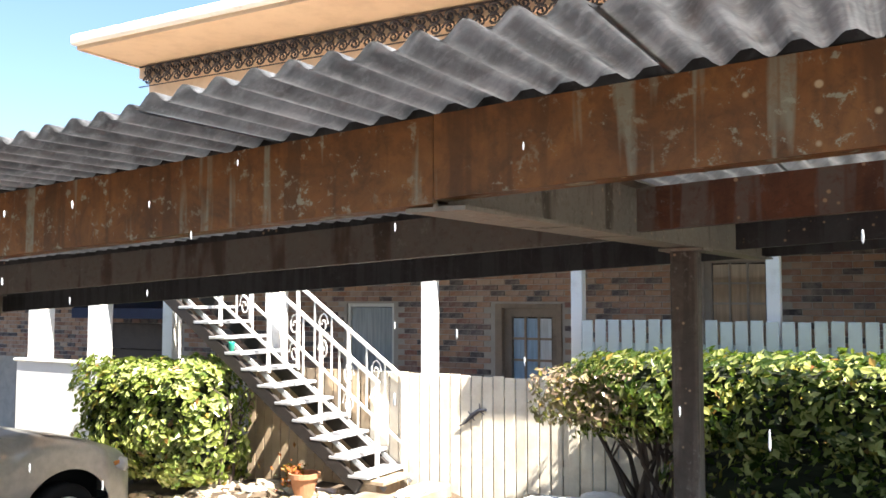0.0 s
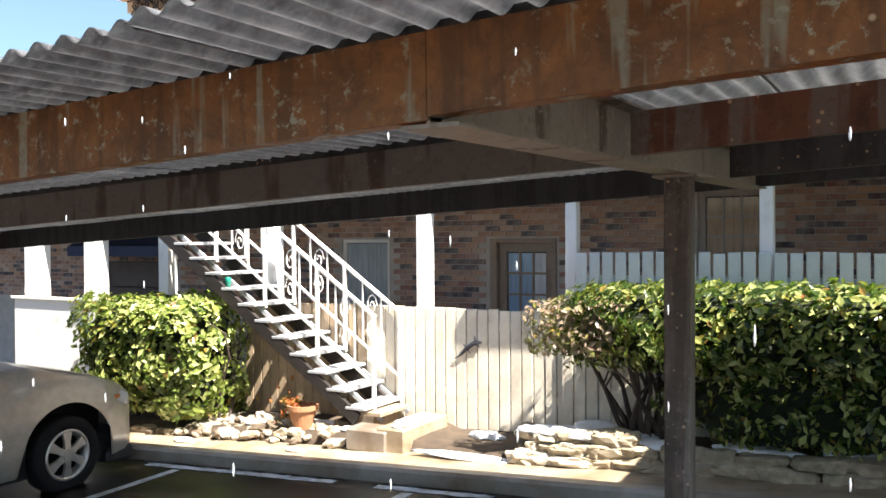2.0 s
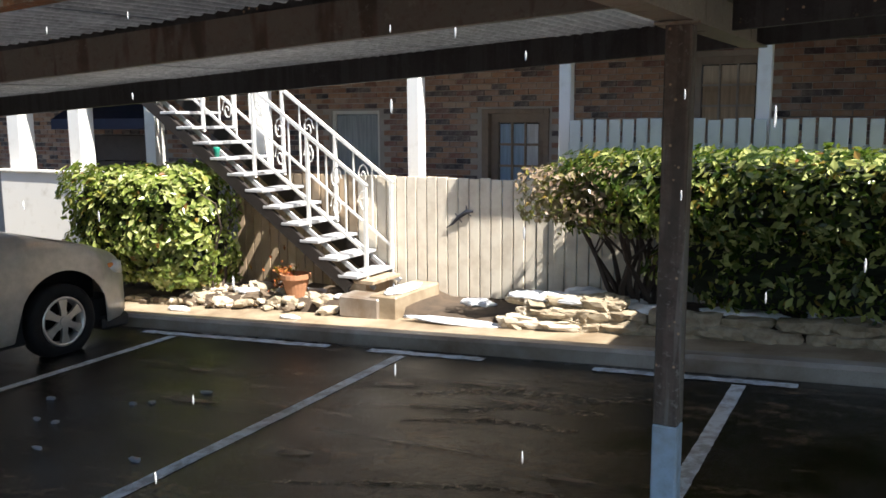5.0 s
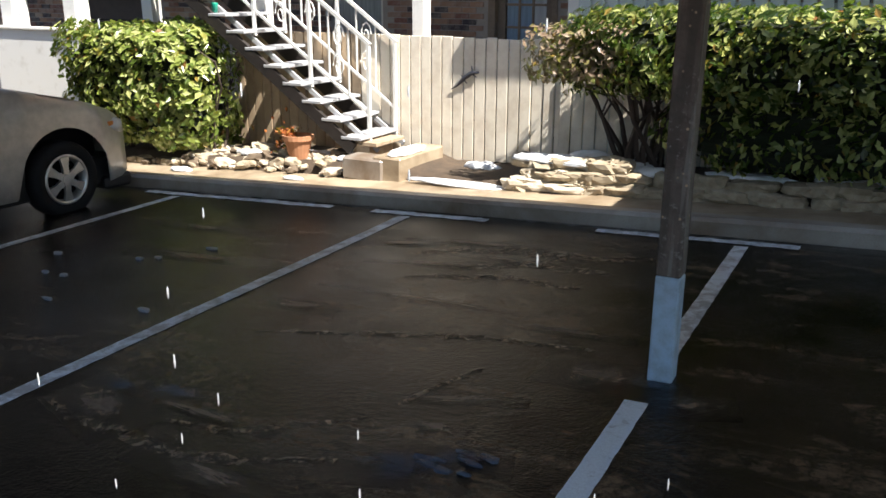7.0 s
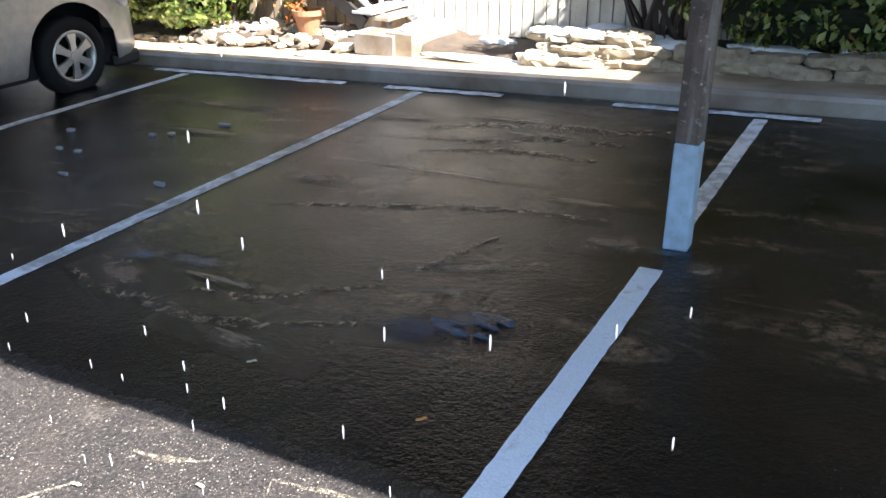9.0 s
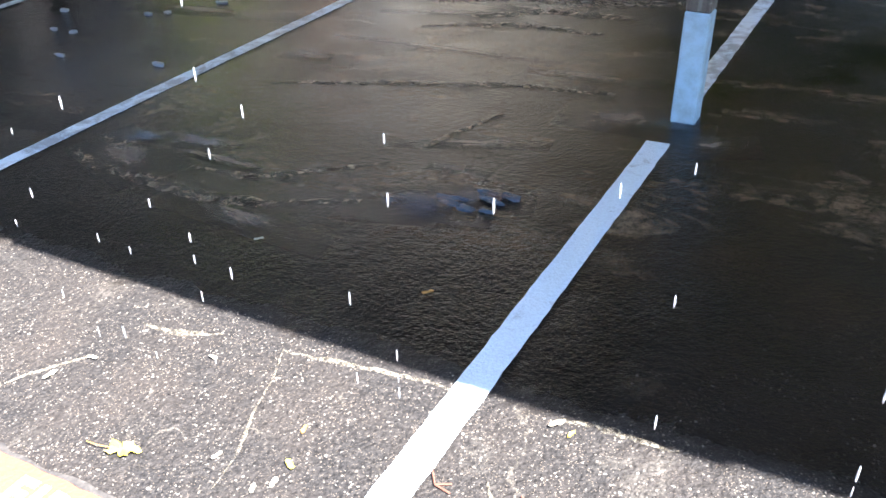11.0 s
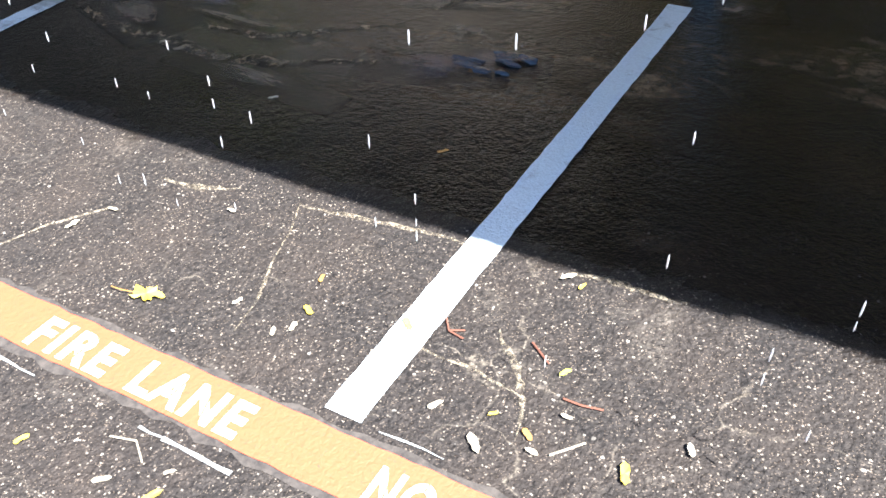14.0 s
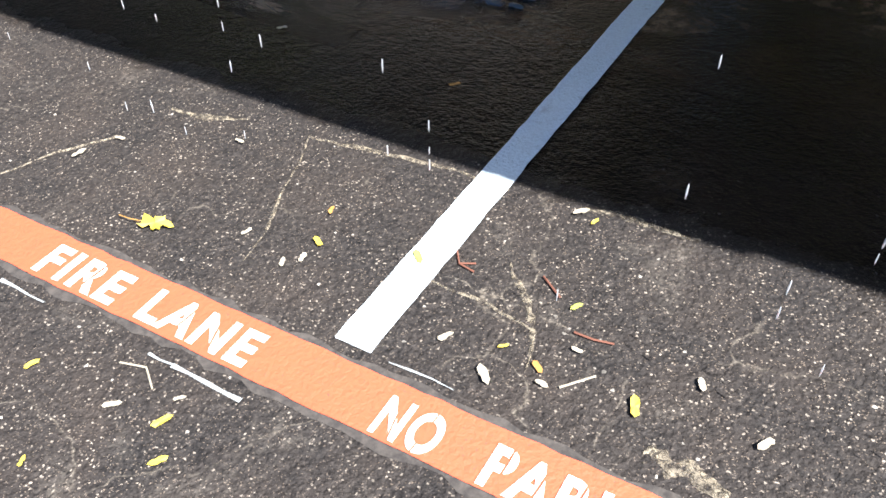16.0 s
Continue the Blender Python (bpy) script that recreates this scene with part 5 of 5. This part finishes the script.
    for pts, w in (([(-3.62, 2.46), (-3.3, 2.36), (-2.95, 2.33), (-2.6, 2.29), (-2.25, 2.36), (-1.9, 2.53)], 0.035), ([(-2.85, 2.5), (-2.5, 2.54), (-2.25, 2.7), (-1.99, 2.9)], 0.025),
                   ([(-1.93, 3.1), (-1.86, 3.3), (-1.74, 3.58)], 0.05), ([(-3.55, 2.6), (-3.3, 2.56), (-3.1, 2.45)], 0.05), ([(-3.2, 3.55), (-2.6, 3.75), (-1.9, 3.95), (-1.3, 4.0)], 0.03), ([(-2.9, 4.75), (-2.3, 4.95), (-1.7, 4.9)], 0.04),
                   ([(-3.1, 5.3), (-2.5, 5.55), (-1.9, 5.5), (-1.4, 5.7)], 0.07), ([(-2.7, 5.0), (-2.2, 5.3), (-1.6, 5.25)], 0.06),
                   ([(-1.57, 1.58), (-1.51, 1.45), (-1.46, 1.29), (-1.4, 1.17), (-1.37, 1.03)], 0.009), ([(-2.33, 0.965), (-2.26, 1.13), (-2.14, 1.29)], 0.008), ([(-2.11, 1.49), (-1.94, 1.51), (-1.81, 1.56)], 0.009),
                   ([(-0.72, 1.35), (-0.61, 1.245), (-0.55, 1.15), (-0.52, 1.05)], 0.012), ([(-0.2, 0.976), (-0.13, 0.965), (-0.01, 0.955)], 0.018), ([(-0.65, 1.65), (-0.55, 1.676), (-0.45, 1.67), (-0.31, 1.668)], 0.008),
                   ([(-1.56, 1.575), (-1.38, 1.605), (-1.15, 1.633), (-0.96, 1.644)], 0.007), ([(-0.95, 1.2), (-0.72, 1.2), (-0.55, 1.17)], 0.004)):
        bm = bmesh.new()
        rows = []
        n = (len(pts) - 1) * 14
        for i in range(n + 1):
            k, f = min(i // 14, len(pts) - 2), (i - 14 * min(i // 14, len(pts) - 2)) / 14
            f = f * f * (3 - 2 * f) * 0.4 + f * 0.6
            x = pts[k][0] + (pts[k + 1][0] - pts[k][0]) * f
            y = pts[k][1] + (pts[k + 1][1] - pts[k][1]) * f + min(0.03, w * 1.6) * noise.noise(Vector((x * 5, pts[k][1] * 3 + f * 3, 2)))
            a = w * (0.35 + 0.65 * math.sin(math.pi * (i + 0.5) / (n + 1))) * (0.7 + 0.6 * noise.noise(Vector((x * 9, 4, 0))))
            rows.append([bm.verts.new((x, q, ground_at(x, q) + h)) for q, h in ((y - a * 2, 0.002), (y - a * 0.5, 0.006), (y + a * 0.5, 0.006), (y + a * 2, 0.002))])
        for a, b in zip(rows, rows[1:]):
            for q in range(3):
                bm.faces.new((a[q], b[q], b[q + 1], a[q + 1]))
        bmesh.ops.recalc_face_normals(bm, faces=bm.faces[:])
        if w < 0.02:
            tagged(obj("crack", bm, CRACK, smooth=True), "pale silt-filled crack in the asphalt", "crack", "cracks", "structure")
            continue
        tagged(obj("silt_ridge", bm, RIDGE, smooth=True), "low curved ridge of tan silt on wet asphalt", "silt", "silt films", "structure")
    # crumbs of ice on the asphalt
    for k in range(8):
        x, y = rng.uniform(-6.2, -4.0), rng.uniform(3.2, 5.4)
        bm = bmesh.new()
        rock(bm, (0, 0, 0), (rng.uniform(0.02, 0.06), rng.uniform(0.015, 0.03), 0.012), k * 4.1, 0.6, 1)
        ob = obj("ice_crumb", bm, ICE)
        ob.location = (x, y, ground_at(x, y) + 0.008)
        tagged(ob, "small crumb of melting ice on wet asphalt", "ice", "ice crumbs")
    # water falling from the eave
    bm = bmesh.new()
    for k in range(150):
        x = round(rng.uniform(-3.2, 0.5) / 0.112) * 0.112 + 0.056
        z = rng.uniform(0.15, 2.42)
        r = rng.uniform(0.0012, 0.0022)
        res = bmesh.ops.create_icosphere(bm, subdivisions=2, radius=1.0)
        for v in res["verts"]:
            v.co = Vector((x + v.co.x * r, 1.15 + rng.uniform(-0.0005, 0.0005) + v.co.y * r, z + v.co.z * r * (4.0 + 3.0 * (2.42 - z))))
    tagged(obj("falling_drops", bm, WATER, smooth=True), "bright drops of meltwater falling from the roof edge", "water drops", kind="stuff")


LEAF_YELLOW = plain("yellow_leaf", (0.62, 0.5, 0.06), 0.6)
LEAF_PALE = plain("bleached_leaf", (0.42, 0.37, 0.28), 0.7)
LEAF_ORANGE = plain("orange_leaf", (0.45, 0.24, 0.06), 0.7)
LEAF_LIME = plain("lime_leaf", (0.5, 0.55, 0.08), 0.6)
ICE = plain("grey_ice", (0.22, 0.24, 0.27), 0.4)


def film_mat(name, rough, a, b):
    """A thin patch with a torn outline."""
    m = Mat(name, rough)
    m.color(m.mix(m.ramp(m.noise(6, 5, 0.7), (0.35, 0.0), (0.65, 1.0)), a, b))
    wide = m.n("ShaderNodeVectorMath")
    wide.operation = "LENGTH"
    m.link(m.co, wide.inputs[0])
    seed = m.t.nodes.new("ShaderNodeObjectInfo").outputs["Random"]
    nz = m.n("ShaderNodeTexNoise", Scale=1.6, Detail=7.0, Roughness=0.68, Distortion=0.8)
    nz.noise_dimensions = "4D"
    m.link(m.co, nz.inputs["Vector"])
    m.link(m.math("MULTIPLY", seed, 50.0), nz.inputs["W"])
    cover = m.math("ADD", m.math("SUBTRACT", 0.62, wide.outputs["Value"]), m.math("MULTIPLY", m.math("SUBTRACT", nz.outputs["Fac"], 0.5), 2.2))
    m.link(m.ramp(cover, (0.05, 0.0), (0.4, 0.7)), m.b.inputs["Alpha"])
    return m.m


SILT = film_mat("drying_silt", 0.55, (0.11, 0.08, 0.055), (0.26, 0.2, 0.14))
# blue of the reflected sky is put into the film's own colour
PUDDLE = film_mat("puddle_film", 0.12, (0.02, 0.035, 0.055), (0.06, 0.095, 0.14))


def ridge_mat():
    m = Mat("damp_silt", 0.5)
    m.color(m.mix(m.ramp(m.noise(16, 6, 0.75), (0.35, 0.0), (0.65, 1.0)), (0.05, 0.037, 0.025), (0.27, 0.2, 0.125)))
    m.link(m.ramp(m.noise(13, 6, 0.75, 0.5), (0.42, 0.0), (0.6, 0.9)), m.b.inputs["Alpha"])
    m.bump(m.noise(60, 4), 0.4, 0.004)
    return m.m


def crack_mat():
    m = Mat("crack_silt", 0.8)
    m.color(m.mix(m.ramp(m.noise(40, 5, 0.75), (0.35, 0.0), (0.65, 1.0)), (0.08, 0.066, 0.05), (0.33, 0.28, 0.2)))
    m.link(m.ramp(m.noise(55, 6, 0.75, 0.5), (0.42, 0.0), (0.58, 0.95)), m.b.inputs["Alpha"])
    return m.m


RIDGE = ridge_mat()
CRACK = crack_mat()
TWIG = plain("reddish_twig", (0.2, 0.08, 0.05), 0.8)
# tar tinted blue to carry the sky's reflection
WET_TAR = plain("wet_tar", (0.04, 0.062, 0.095), 0.2, 0.0, 0.6)
build_litter()
STENCIL = "white stencilled word on the fire lane stripe"
lettering("FIRE", -1.874, 0.722, 0.302, 0.107, STENCIL, ((0.60, 0.1),))
lettering("LANE", -1.485, 0.724, 0.364, 0.107, STENCIL, ((0.36, 0.1), (0.64, -0.35)))
lettering("NO", -0.752, 0.718, 0.158, 0.107, STENCIL, ((0.25, -0.3), (0.74, 0.1)))
lettering("PARKING", -0.478, 0.716, 0.56, 0.107, STENCIL, ((0.07, 0.0), (0.22, 0.1), (0.37, 0.1)))


# ---------------------------------------------------------------- bricks
def build_bricks():
    wall = bpy.data.objects["wall_north"]
    bm = bmesh.new()
    box(bm, 0.0, 0.203, 0.0, 0.03, 0.0, 0.066, 0.004)
    me = bpy.data.meshes.new("brick")
    bm.to_mesh(me)
    bm.free()
    me.materials.append(BRICK)
    holes = [DOOR, WIN_R, WIN_L, GARAGE]
    rng = random.Random(8)
    rest_v, rest_f, made = [], [], 0
    base_v = [v.co.copy() for v in me.vertices]
    base_f = [tuple(p.vertices) for p in me.polygons]
    course = 0
    z = 1.0
    while z < 2.76:
        x = -18.4 + (0.107 if course % 2 else 0.0)
        while x < 3.2:
            if not any(h[0] - 0.2 < x < h[1] and h[2] - 0.06 < z < h[3] for h in holes):
                y = WY - 0.012 - rng.uniform(0, 0.004)
                if made < 300 and -6.6 < x < -2.3 and z > 1.38:
                    ob = new("brick", me)
                    ob.parent = wall
                    ob.location = (x, y, z)
                    made += 1
                else:
                    i = len(rest_v)
                    rest_v += [(v.x + x, v.y + y, v.z + z) for v in base_v]
                    rest_f += [tuple(i + q for q in f) for f in base_f]
            x += 0.213
        z += 0.0765
        course += 1
    me2 = bpy.data.meshes.new("brickwork")
    me2.from_pydata(rest_v, [], rest_f)
    me2.materials.append(BRICK)
    ob = new("brickwork", me2)
    ob.parent = wall
    tagged(ob, kind="stuff")


build_bricks()
